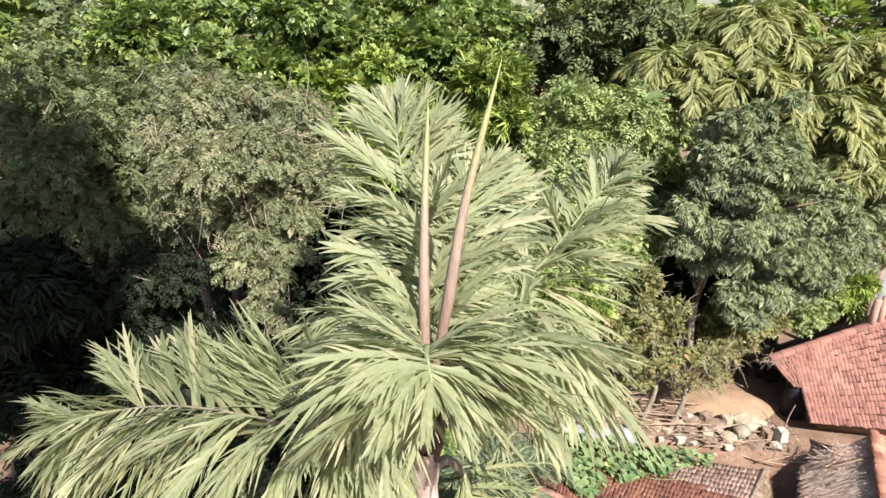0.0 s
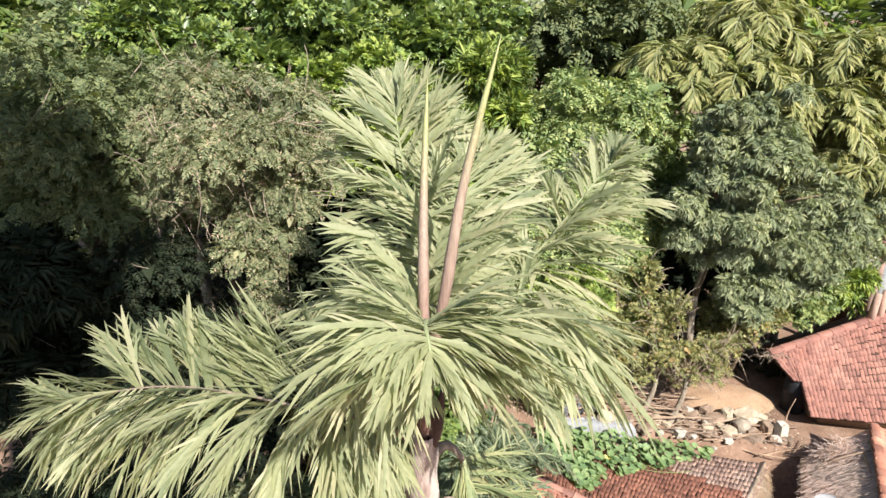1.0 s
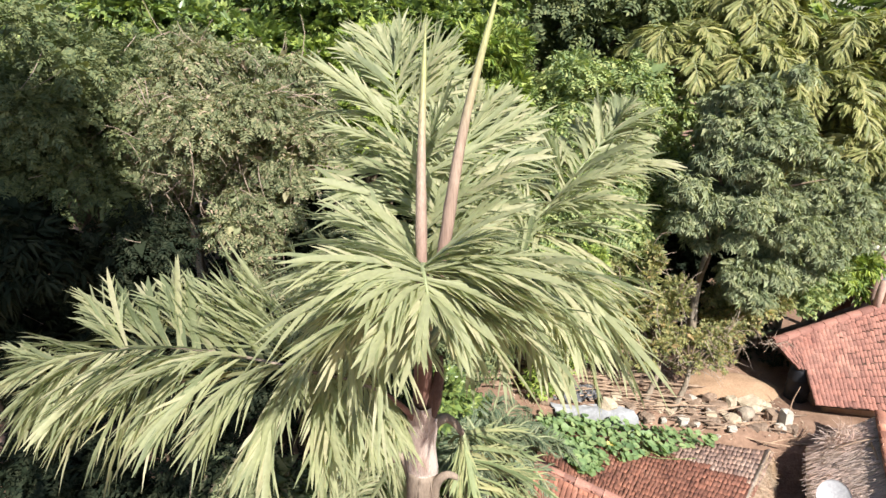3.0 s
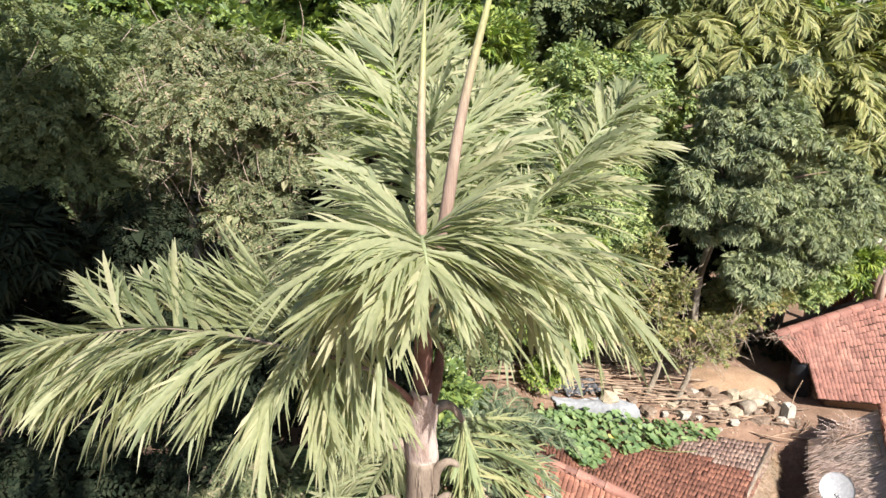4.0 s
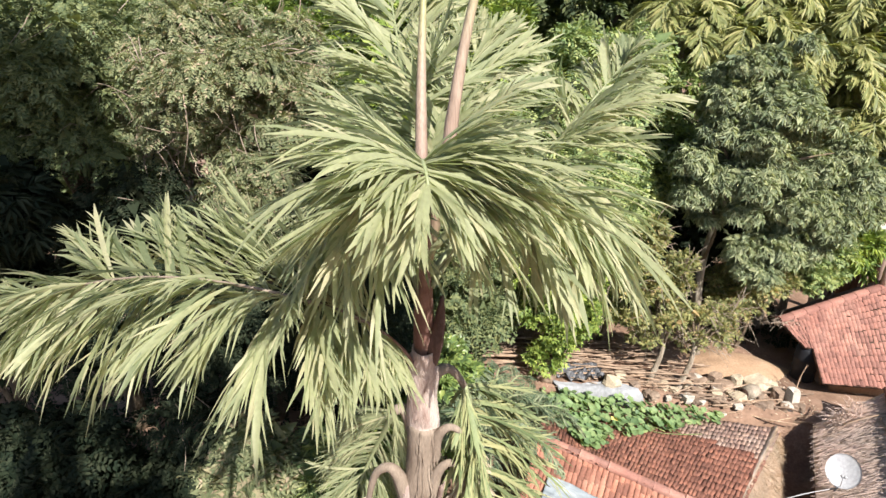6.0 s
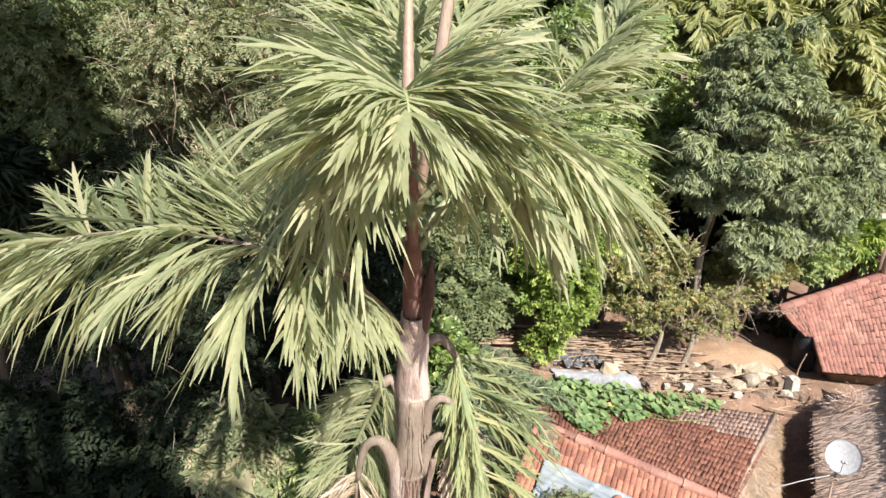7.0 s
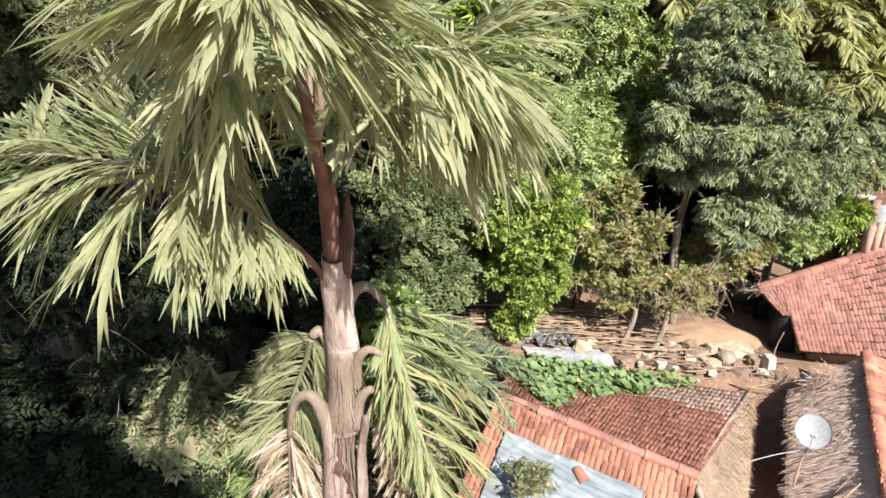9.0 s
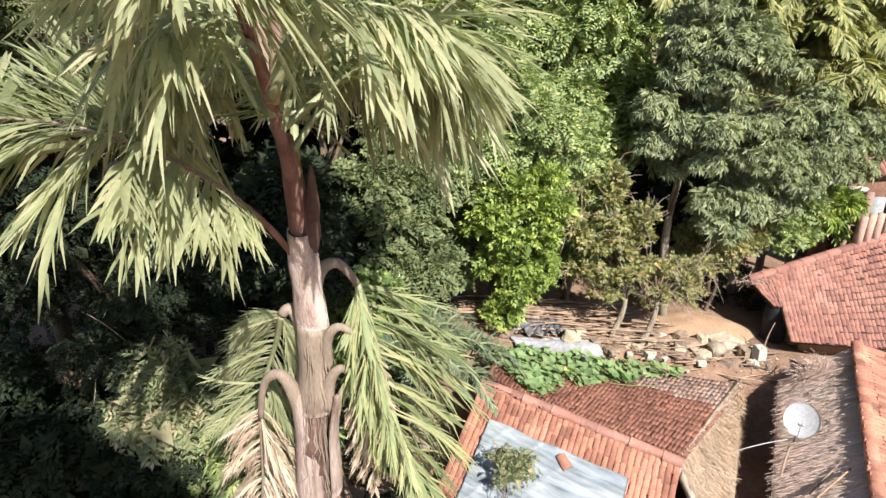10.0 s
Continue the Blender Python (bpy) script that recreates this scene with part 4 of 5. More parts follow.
# ---- other palms ----
def feather_palm(name, label, base, head, fronds, length, pairs, blade, width, leaf, seed, group="", rise=(0.2, 1.1), trunk=0.11, sag=0.75, arch=0.9):
    b = (base[0], base[1], float(ground_height(base[0], base[1])) - 0.05)
    p = thing(name, label, "palm tree", group, b)
    r = np.random.default_rng(seed)
    head = np.asarray(head, float)
    path = spline([b, (np.array(b) + head) / 2 + r.normal(size=3) * 0.1 * np.array([1, 1, 0]), head], 14)
    v, f = tube(path, np.linspace(trunk * 1.15, trunk * 0.8, 14), 10, (1, 0, 0), 0.06)
    world_part("stem", v, f, BARK_PALE, p, smooth=True)
    for i in range(fronds):
        a = 2 * np.pi * (i + r.uniform(-0.3, 0.3)) / fronds * 1.618 * 2
        e = rise[0] + (rise[1] - rise[0]) * (i + 0.5) / fronds
        d = np.array([math.cos(a) * math.cos(e), math.sin(a) * math.cos(e), math.sin(e)])
        L = length * r.uniform(0.85, 1.1)
        flat = np.array([math.cos(a), math.sin(a), 0])
        p1 = head + d * L * 0.35
        p2 = p1 + (d * 0.6 + flat * 0.4) * L * 0.35 + np.array([0, 0, -0.1 * L * arch])
        p3 = p2 + flat * L * 0.25 + np.array([0, 0, -0.34 * L * arch])
        frond(p, [head + d * 0.05, p1, p2, p3], (-d[0] * 0.3, -d[1] * 0.3, 1), pairs, blade, width, 0.18, sag, (RACHIS, RACHIS, leaf), 0.15, 0.6, 0.028, seed * 31 + i, plain=True)
    return p


YP = "yellowing palms behind the yard"
feather_palm("palm_tree", "yellow green palm with drooping fronds", (6.2, 16.4), (6.2, 16.3, 8.0), 22, 1.8, 34, 0.72, 0.2, FARPALM, 3, YP, (-0.3, 1.2), 0.11, 0.42, 0.75)
feather_palm("palm_tree", "tall green palm with a shaded trunk", (8.6, 18.0), (8.6, 17.8, 9.0), 24, 2.2, 34, 0.78, 0.2, FARPALM, 4, YP, (-0.2, 1.2), 0.13, 0.42, 0.75)
feather_palm("palm_tree", "yellow green palm with drooping fronds", (10.9, 16.9), (10.8, 16.6, 8.2), 22, 2.0, 34, 0.72, 0.2, FARPALM, 5, YP, (-0.3, 1.2), 0.11, 0.42, 0.75)
feather_palm("palm_tree", "yellow palm with dense hanging fronds", (9.6, 15.9), (9.7, 15.5, 7.1), 22, 1.8, 34, 0.68, 0.2, FARPALM, 6, YP, (-0.4, 1.2), 0.11, 0.42, 0.75)
feather_palm("palm_tree", "yellow palm with dense hanging fronds", (12.0, 17.2), (11.9, 16.6, 7.0), 22, 2.0, 34, 0.72, 0.2, FARPALM, 7, YP, (-0.4, 1.2), 0.11, 0.42, 0.75)
feather_palm("palm_tree", "yellow green palm with drooping fronds", (7.6, 15.9), (7.6, 15.6, 7.8), 20, 1.6, 34, 0.64, 0.2, FARPALM, 9, YP, (-0.4, 1.2), 0.11, 0.42, 0.75)
feather_palm("palm_tree", "yellow palm with dense hanging fronds", (11.2, 15.95), (11.1, 15.4, 5.6), 20, 1.7, 34, 0.64, 0.2, FARPALM, 10, YP, (-0.4, 1.2), 0.11, 0.42, 0.75)
feather_palm("date_palm", "small dull green date palm beside the hut", (0.75, 8.1), (0.75, 7.9, 2.0), 26, 1.7, 60, 0.33, 0.055, DATE, 8, "", (0.35, 1.35), 0.14, 0.15, 0.7)


# ---- far woods ----
def far_woods():
    rows = [(-16, 22, 12, 0), (-11, 20, 11, 4), (-7.5, 21, 10.5, 4), (-3, 22.5, 11, 3), (1.5, 22, 11, 1), (7, 24, 13, 2), (12, 22, 13, 0), (16, 20, 13, 1), (0, 29, 12, 2), (-8.4, 15.5, 9.2, 4), (-9.5, 17.5, 9.5, 3), (13.5, 19, 9.0, 2)]
    kinds = ((OVATE, BROAD, 650, 0.92, "tall glossy green forest tree"), (PINNATE, ACACIA_GREEN, 650, 0.92, "tall dull green feathery forest tree"), (LANCE, BAMBOO_LEAF, 650, 0.92, "tall olive green forest tree"), (SMALL, BROAD, 2300, 0.46, "tall glossy green forest tree"), (PINNATE, ACACIA_GREEN, 2100, 0.46, "tall dull green feathery forest tree"))
    for k, (x, y, h, kind) in enumerate(rows):
        m = clumps((x, y, h * 0.6), (2.6, 2.2, h * 0.42), 34, 1.0, 300 + k)
        tem, leaf, number, size, label = kinds[kind]
        tree("forest_tree", label, "tree", (x, y), (x, y, h * 0.6), m, tem, number, size, leaf, BARK, 0.22, 300 + k, 0.25, 0.6, 5, "forest behind the huts")


far_woods()

# a dry tuft that leans on the tarpaulin
m = masses_at([(2.02, 6.98, 1.06, 0.13), (1.92, 6.88, 0.99, 0.12), (2.12, 6.88, 0.97, 0.13), (2.02, 6.78, 0.9, 0.12), (2.18, 7.02, 1.05, 0.11), (1.88, 7.04, 1.08, 0.12), (2.28, 6.96, 1.0, 0.12)])
tree("dry_bush", "thin grey green bush leaning over the tarpaulin", "bush", (1.6, 5.9), (1.95, 6.6, 0.8), m, FEATHER, 150, 0.16, ACACIA, BARK, 0.02, 251, 0.0, 0.8, 4)

# unseen tall tree behind the camera, added to cast shade over the thicket
m = clumps((0.0, -4.3, 17.5), (1.0, 1.0, 1.0), 36, 0.55, 401, -1.0) + masses_at([(-0.6, -2.2, 18.3, 0.85), (0.1, -2.7, 18.0, 0.85), (-1.0, -1.9, 18.7, 0.65), (-0.3, -2.4, 18.9, 0.6), (3.4, -8.8, 17.5, 0.7), (2.4, -8.9, 17.4, 0.7), (4.5, -9.1, 17.5, 0.65), (3.5, -9.7, 17.4, 0.7), (5.4, -9.6, 17.4, 0.6)])
tree("broadleaf_tree", "tall dense unseen tree added to cast shade", "tree", (4.8, -9.0), (0.9, -5.2, 16.8), m, OVATE, 3200, 0.62, BROAD, BARK, 0.26, 401, 0.2, 0.6, 10)

# ---- huts ----
def slab(quad, thick):
    """A sheet with thickness under four corners: verts, faces."""
    q = np.asarray(quad, float)
    n = unit(np.cross(q[1] - q[0], q[3] - q[0]))
    if n[2] < 0:
        n = -n
    v = np.vstack([q, q - n * thick])
    f = np.array([(0, 1, 2, 3), (7, 6, 5, 4), (0, 4, 5, 1), (1, 5, 6, 2), (2, 6, 7, 3), (3, 7, 4, 0)], np.int32)
    return v, f


def wall(parent, p0, p1, low, high, thick, material=MUD):
    p0, p1 = np.array([*p0, 0.0]), np.array([*p1, 0.0])
    d = unit(p1 - p0)
    s = np.array([-d[1], d[0], 0]) * thick / 2
    v = [p + k + np.array([0, 0, z]) for z in (low, high) for p, k in ((p0, -s), (p1, -s), (p1, s), (p0, s))]
    f = np.array([(0, 1, 2, 3), (7, 6, 5, 4), (0, 4, 5, 1), (1, 5, 6, 2), (2, 6, 7, 3), (3, 7, 4, 0)], np.int32)
    return world_part("wall", np.array(v), f, material, parent)


def barrel_tile(width, length, rise):
    """A half round clay tile along +y, crown up, its lower end at -y showing its thickness."""
    a = np.linspace(np.pi, 0, 6)
    x, z = np.cos(a) * width / 2, np.sin(a) * rise
    back = np.stack([x * 0.86, np.full(6, length), z * 0.86], -1)
    front = np.stack([x, np.zeros(6), z], -1)
    under = np.stack([x * 0.8, np.zeros(6), z * 0.72 - 0.004], -1)
    inner = np.stack([x * 0.8, np.full(6, length * 0.3), z * 0.72 - 0.004], -1)
    v = np.vstack([back, front, under, inner])
    k = np.arange(5)
    f = np.vstack([np.stack([k, k + 1, k + 7, k + 6], -1), np.stack([k + 6, k + 7, k + 13, k + 12], -1), np.stack([k + 12, k + 13, k + 19, k + 18], -1)])
    return v, f


def between(quad, u, w):
    """Bilinear place: quad is upper left, upper right, lower right, lower left."""
    a, b, c, d = (np.asarray(p, float) for p in quad)
    return (a * (1 - u) + b * u) * (1 - w) + (d * (1 - u) + c * u) * w


def lay_tiles(roof, quad, columns, rows, material, singles, seed, rise=0.4, keep=None, overlap=1.3):
    """Rows of half round tiles from eave to ridge; the first so many are pieces of their own, the rest are joined."""
    r = np.random.default_rng(seed)
    width = np.linalg.norm(np.subtract(quad[2], quad[3])) / columns
    length = np.linalg.norm(np.subtract(quad[0], quad[3])) / rows
    shapes = []
    for k in range(4):
        v, f = barrel_tile(width * 1.06, length * overlap, width * rise)
        v[:, :] += r.normal(size=v.shape) * 0.003
        shapes.append((v, f, mesh_of("tile", v, f, material, False)))
    origin = np.zeros(3)
    p = roof
    while p is not None:
        origin += np.array(p.location)
        p = p.parent
    rest, made = [], 0
    for j in range(rows):
        for i in range(columns):
            u, w = (i + 0.5) / columns, 1 - j / rows
            if keep and not keep(u, w):
                continue
            at = between(quad, u, w)
            y = unit(between(quad, u, max(w - 1 / rows, 0) - 1e-3) - at)
            x = unit(between(quad, u + 0.01, w) - between(quad, u - 0.01, w))
            z = unit(np.cross(x, y))
            if z[2] < 0:
                x, z = -x, -z
            x = np.cross(y, z)
            local = np.linalg.norm(between(quad, u + 0.5 / columns, w) - between(quad, u - 0.5 / columns, w)) / width
            a = r.normal() * 0.035
            x, y = x * math.cos(a) + y * math.sin(a), y * math.cos(a) - x * math.sin(a)
            y = unit(y + z * 0.03)
            z = np.cross(x, y)
            at = at + z * (0.008 + r.uniform(0, 0.01)) + y * r.normal() * 0.012
            v, f, me = shapes[int(r.integers(4))]
            if made < singles:
                ob = new("tile", me)
                ob.parent = roof
                m = Matrix(((x[0] * local, y[0], z[0], at[0] - origin[0]), (x[1] * local, y[1], z[1], at[1] - origin[1]), (x[2] * local, y[2], z[2], at[2] - origin[2]), (0, 0, 0, 1)))
                ob.matrix_basis = m
                made += 1
            else:
                rest.append((at + v[:, :1] * local * x + v[:, 1:2] * y + v[:, 2:] * z, f))
    if rest:
        v, f = join(rest)
        world_part("tiles", v, f, material, roof, kind="stuff")


def straw_cover(parent, quad, number, length, material, seed, name="straw", over=0.25, mess=0.5):
    """Loose straws lying down the slope and sticking out past the eave."""
    r = np.random.default_rng(seed)
    u, w = r.uniform(0, 1, number), r.uniform(-0.02, 1.0 + over * 0.2, number)
    a, b, c, d = (np.asarray(p, float) for p in quad)
    u, w = u[:, None], w[:, None]
    p = (a * (1 - u) + b * u) * (1 - w) + (d * (1 - u) + c * u) * w
    down = unit((d * (1 - u) + c * u) - (a * (1 - u) + b * u))
    n = unit(np.cross(np.subtract(b, a), np.subtract(d, a)))
    n = n if n[2] > 0 else -n
    along = unit(down + r.normal(size=(number, 3)) * mess * 0.5 + n * r.uniform(0.0, 0.012, (number, 1)))
    s = unit(np.cross(along, n + r.normal(size=(number, 3)) * 0.12))
    L = length * r.uniform(0.4, 1.2, (number, 1))
    wd = r.uniform(0.003, 0.008, (number, 1))
    p = p + n * r.uniform(0.002, 0.006, (number, 1))
    v = np.stack([p - s * wd, p + s * wd, p + along * L + n * 0.004 + s * wd * 0.4, p + along * L - s * wd * 0.4], 1).reshape(-1, 3)
    k = np.arange(number)[:, None] * 4
    world_part(name, v, k + np.arange(4)[None], material, parent, kind="stuff")


def deck_of(quad, hut, label):
    """The bed of channel tiles below the cover tiles: a sheet that follows the bent roof."""
    n = 14
    U, W = np.meshgrid(np.linspace(0, 1, n), np.linspace(0, 1, n), indexing="ij")
    P = np.array([[between(quad, u, w) for u, w in zip(a, b)] for a, b in zip(U, W)]).reshape(-1, 3)
    i, j = np.meshgrid(np.arange(n - 1), np.arange(n - 1), indexing="ij")
    q = np.stack([i * n + j, (i + 1) * n + j, (i + 1) * n + j + 1, i * n + j + 1], -1).reshape(-1, 4)
    m = n * n
    rim = [(k, k + 1, m + k + 1, m + k) for k in range(n - 1)] + [(k * n, (k + 1) * n, m + (k + 1) * n, m + k * n) for k in range(n - 1)]
    rim += [(m - n + k, m - n + k + 1, 2 * m - n + k + 1, 2 * m - n + k) for k in range(n - 1)] + [(k * n + n - 1, (k + 1) * n + n - 1, m + (k + 1) * n + n - 1, m + k * n + n - 1) for k in range(n - 1)]
    low = P - np.array([0, 0, 0.07])
    return world_part("roof", np.vstack([P - np.array([0, 0, 0.005]), low]), [q, q + m, np.array(rim, np.int32)], UNDER_TILE, hut, label)


def tiled_hut():
    A, B, C, D = (1.73, 8.6, 1.35), (4.63, 7.07, 0.95), (7.44, 10.58, -0.1), (2.3, 11.1, 0.42)
    A2, B2 = (0.95, 7.1, 0.45), (3.85, 5.55, 0.05)
    hut = thing("hut", "low mud hut with an old curved clay tile roof", "hut", place=(3.5, 8.5, -1.5))
    roof = deck_of([A, B, C, D], hut, "weathered red clay tile slope away from the tarpaulin")
    near = deck_of([A, B, B2, A2], hut, "bright red clay tile slope under the tarpaulin")
    wall(hut, (2.6, 10.4), (6.6, 10.05), -1.8, -0.05, 0.3)
    wall(hut, (7.0, 10.1), (4.6, 6.6), -1.8, -0.25, 0.3)
    wall(hut, (4.2, 6.2), (1.5, 7.6), -1.8, -0.1, 0.3)
    wall(hut, (1.7, 7.9), (2.5, 10.5), -1.5, 0.4, 0.3)
    # straw over the end of the roof
    end = [(4.6, 7.1, 0.97), (7.36, 10.62, 0.0), (7.38, 10.35, -0.38), (5.28, 6.4, -0.36)]
    e = world_part("straw_end", *slab(end, 0.12), THATCH, hut, "straw bundled over the roof end")
    straw_cover(hut, end, 12000, 0.16, STRAW_GOLD, 5, over=-0.6, mess=0.7)
    # capping tiles on the ridge
    a, b = np.array(A), np.array(B)
    d = unit(b - a)
    for k in range(13):
        p = a + (b - a) * (k - 0.05) / 13
        L = np.linalg.norm(b - a) / 13 * 1.14
        arc = np.linspace(radians(200), radians(-20), 8)
        s = np.array([-d[1], d[0], 0])
        nz = np.cross(s, -d)
        nz = nz if nz[2] > 0 else -nz
        r0 = 0.097 + 0.008 * math.sin(k * 2.7)
        rings = []
        for q, sc in ((0, 1.0), (0.12, 0.94), (1.0, 0.9)):
            rings.append(p + d * L * q + s * (np.cos(arc) * r0 * sc)[:, None] + nz * (np.sin(arc) * r0 * 0.55 * sc + 0.035 + 0.008 * math.sin(k * 5.3))[:, None])
        v = np.vstack(rings)
        inner = v + nz * -0.02
        j = np.arange(7)
        f = np.vstack([np.stack([j + 8 * i, j + 1 + 8 * i, j + 9 + 8 * i, j + 8 + 8 * i], -1) for i in (0, 1)])
        caps = np.stack([j, j + 1, j + 25, j + 24], -1)
        world_part("ridge_tile", np.vstack([v, inner]), [f, f + 24, caps], TILE_PINK, hut)
    lay_tiles(near, [A, B, B2, A2], 36, 9, TILE, 110, 2, 0.25)
    lay_tiles(roof, [A, B, C, D], 54, 17, TILE_OLD, 0, 3, 0.16, keep=lambda u, w: w + 0.35 * u > 0.98, overlap=1.8)
    lay_tiles(roof, [A, B, C, D], 54, 17, TILE_WORN, 190, 4, 0.16, keep=lambda u, w: w + 0.35 * u <= 0.98, overlap=1.8)
    # tarpaulin over the lower part of the near slope
    a, b, c, dd = (np.array(p) for p in (A, B, B2, A2))
    n = unit(np.cross(b - a, dd - a))
    n = n if n[2] > 0 else -n
    gu, gw = np.meshgrid(np.linspace(0.11, 0.8, 90), np.linspace(0.3, 1.06, 60), indexing="ij")
    P = (a + gu[..., None] * (b - a)) * (1 - gw[..., None]) + (dd + gu[..., None] * (c - dd)) * gw[..., None]
    edge = gw ** 2 * (0.02 * np.sin(gu * 17) + 0.012 * np.sin(gu * 41 + 1) + 0.03 * np.sin(gu * 6)) + 0.006 * np.sin(gu * 23)
    slack = 0.5 + 0.5 * np.sin(gu * 9 + 2.5 * gw + 0.8)
    lie = gw + 0.035 * np.sin(gu * 7) + 0.02 * np.sin(gu * 17 + 2)
    h = 0.09 + 0.045 * (1 - np.abs(np.sin(lie * 12 + 0.5))) ** 3 * (0.35 + 0.65 * slack) + 0.03 * (1 - np.abs(np.sin(lie * 27 - gu * 4))) ** 3 * (1 - 0.7 * slack) + 0.02 * (1 - np.abs(np.sin(gu * 19 + 7 * gw))) ** 4 * (1 - slack) + 0.006 * np.sin(gu * 37 - gw * 31 + 2 * np.sin(gw * 9))
    P = P + n * h[..., None] + (dd - a) * edge[..., None]
    P = np.concatenate([P.reshape(-1, 3), P.reshape(-1, 3) - n * 0.006])
    i, j = np.meshgrid(np.arange(89), np.arange(59), indexing="ij")
    q = np.stack([i * 60 + j, (i + 1) * 60 + j, (i + 1) * 60 + j + 1, i * 60 + j + 1], -1).reshape(-1, 4)
    rim = [(k, k + 1, k + 1 + 5400, k + 5400) for k in range(59)] + [(k * 60, (k + 1) * 60, (k + 1) * 60 + 5400, k * 60 + 5400) for k in range(89)] + [(89 * 60 + k, 89 * 60 + k + 1, 89 * 60 + k + 1 + 5400, 89 * 60 + k + 5400) for k in range(59)]
    e = unit(b - a)
    turned = np.stack([e, np.cross(n, e), n], 1)
    t = new("tarpaulin", mesh_of("tarpaulin", (P - a) @ turned, [q, q + 5400, np.array(rim, np.int32)], TARP, True))
    t.matrix_world = Matrix.Translation(a) @ Matrix(turned.tolist()).to_4x4()
    tagged(t, "pale blue grey wrinkled tarpaulin on the tiled roof", "tarpaulin")
    s = between([A, B, B2, A2], 0.54, 0.43) + n * 0.12
    loose = new("loose_tile", mesh_of("loose_tile", *barrel_tile(0.17, 0.24, 0.06), TILE))
    loose.matrix_world = Matrix.Translation(s) @ Euler((radians(20), radians(-12), radians(20))).to_matrix().to_4x4()
    tagged(loose, "single red clay tile weighing down the tarpaulin", "roof tile")
    # gourd vine along the far eave
    vine = thing("gourd_vine", "creeping gourd vine with broad green leaves on the roof", "vine", place=(4, 10, 0.5))
    n = unit(np.cross(np.subtract(B, A), np.subtract(D, A)))
    n = n if n[2] > 0 else -n
    r = np.random.default_rng(77)
    shapes = []
    for k in range(6):
        aa = np.linspace(0, 2 * np.pi, 11)[:-1]
        rr = 0.5 * (1 + 0.13 * np.cos(5 * aa + 0.4) + r.normal(size=10) * 0.04)
        v = np.vstack([[0, 0, -0.1], np.stack([np.cos(aa) * rr, np.sin(aa) * rr, 0.06 * np.cos(2 * aa) + r.normal(size=10) * 0.03], -1)])
        f = np.array([(0, 1 + i, 1 + (i + 1) % 10) for i in range(10)], np.int32)
        shapes.append(mesh_of("leaf", v, f, GOURD))
    count = 0
    more = []
    while count < 760:
        u, w = r.uniform(-0.02, 0.74), r.uniform(0.1, 1.08)
        edge = float(np.interp(u, (0.0, 0.1, 0.22, 0.29, 0.36, 0.5, 0.74), (0.5, 0.34, 0.1, 0.08, 0.44, 0.62, 0.96)))
        edge += 0.04 * math.sin(u * 40)
        if w < edge - 0.03:
            continue
        p = between([A, B, C, D], u, w) + n * r.uniform(0.06, 0.2)
        d = unit(n * 0.9 + r.normal(size=3) * 0.35 + np.array([0.1, -0.25, 0.25]))
        q = Vector(d).to_track_quat("Z", "Y").to_matrix().to_4x4()
        if count >= 298:
            aa = np.linspace(0, 2 * np.pi, 9)[:-1]
            size = r.uniform(0.05, 0.09)
            x, z = unit(np.cross(d, (0.3, 1, 0.2))), d
            y = np.cross(z, x)
            rim = p + size * (x * np.cos(aa)[:, None] + y * np.sin(aa)[:, None] * r.uniform(0.75, 1.0) + z * (0.12 * np.cos(2 * aa))[:, None])
            more.append((np.vstack([p - z * size * 0.2, rim]), np.array([(0, 1 + i, 1 + (i + 1) % 8) for i in range(8)], np.int32)))
            count += 1
            continue
        ob = new("leaf", shapes[count % 6])
        ob.parent = vine
        ob.matrix_basis = Matrix.Translation(Vector(p) - vine.location) @ q @ Matrix.Rotation(r.uniform(0, 6.28), 4, "Z") @ Matrix.Scale(r.uniform(0.11, 0.2), 4)
        count += 1
    world_part("leafage", *join(more), GOURD, vine, kind="stuff")
    items = []
    for k in range(7):
        p = [between([A, B, C, D], 0.05 + 0.09 * k + 0.05 * math.sin(q * 3 + k), 0.95 - 0.1 * q) + n * 0.06 for q in range(4)]
        items.append(tube(spline(p, 14), 0.008, 5))
    p = [between([A, B, C, D], 0.3 + 0.1 * q, 0.66 + 0.06 * math.sin(q * 2)) + n * 0.06 for q in range(5)]
    items.append(tube(spline(p, 20), 0.007, 5))
    world_part("stem", *join(items), BAMBOO_LEAF, vine)
    f1 = between([A, B, C, D], 0.32, 0.6) + n * 0.12
    fl = new("blossom", mesh_of("blossom", np.vstack([[0, 0, 0], [(math.cos(a) * (0.09 if i % 2 else 0.055), math.sin(a) * (0.09 if i % 2 else 0.055), 0.04) for i, a in enumerate(np.linspace(0, 2 * np.pi, 11)[:-1])]]), np.array([(0, 1 + i, 1 + (i + 1) % 10) for i in range(10)], np.int32), LEMON))
    fl.parent = vine
    fl.location = Vector(f1) - vine.location
    tagged(fl, "yellow gourd blossom")



tiled_hut()


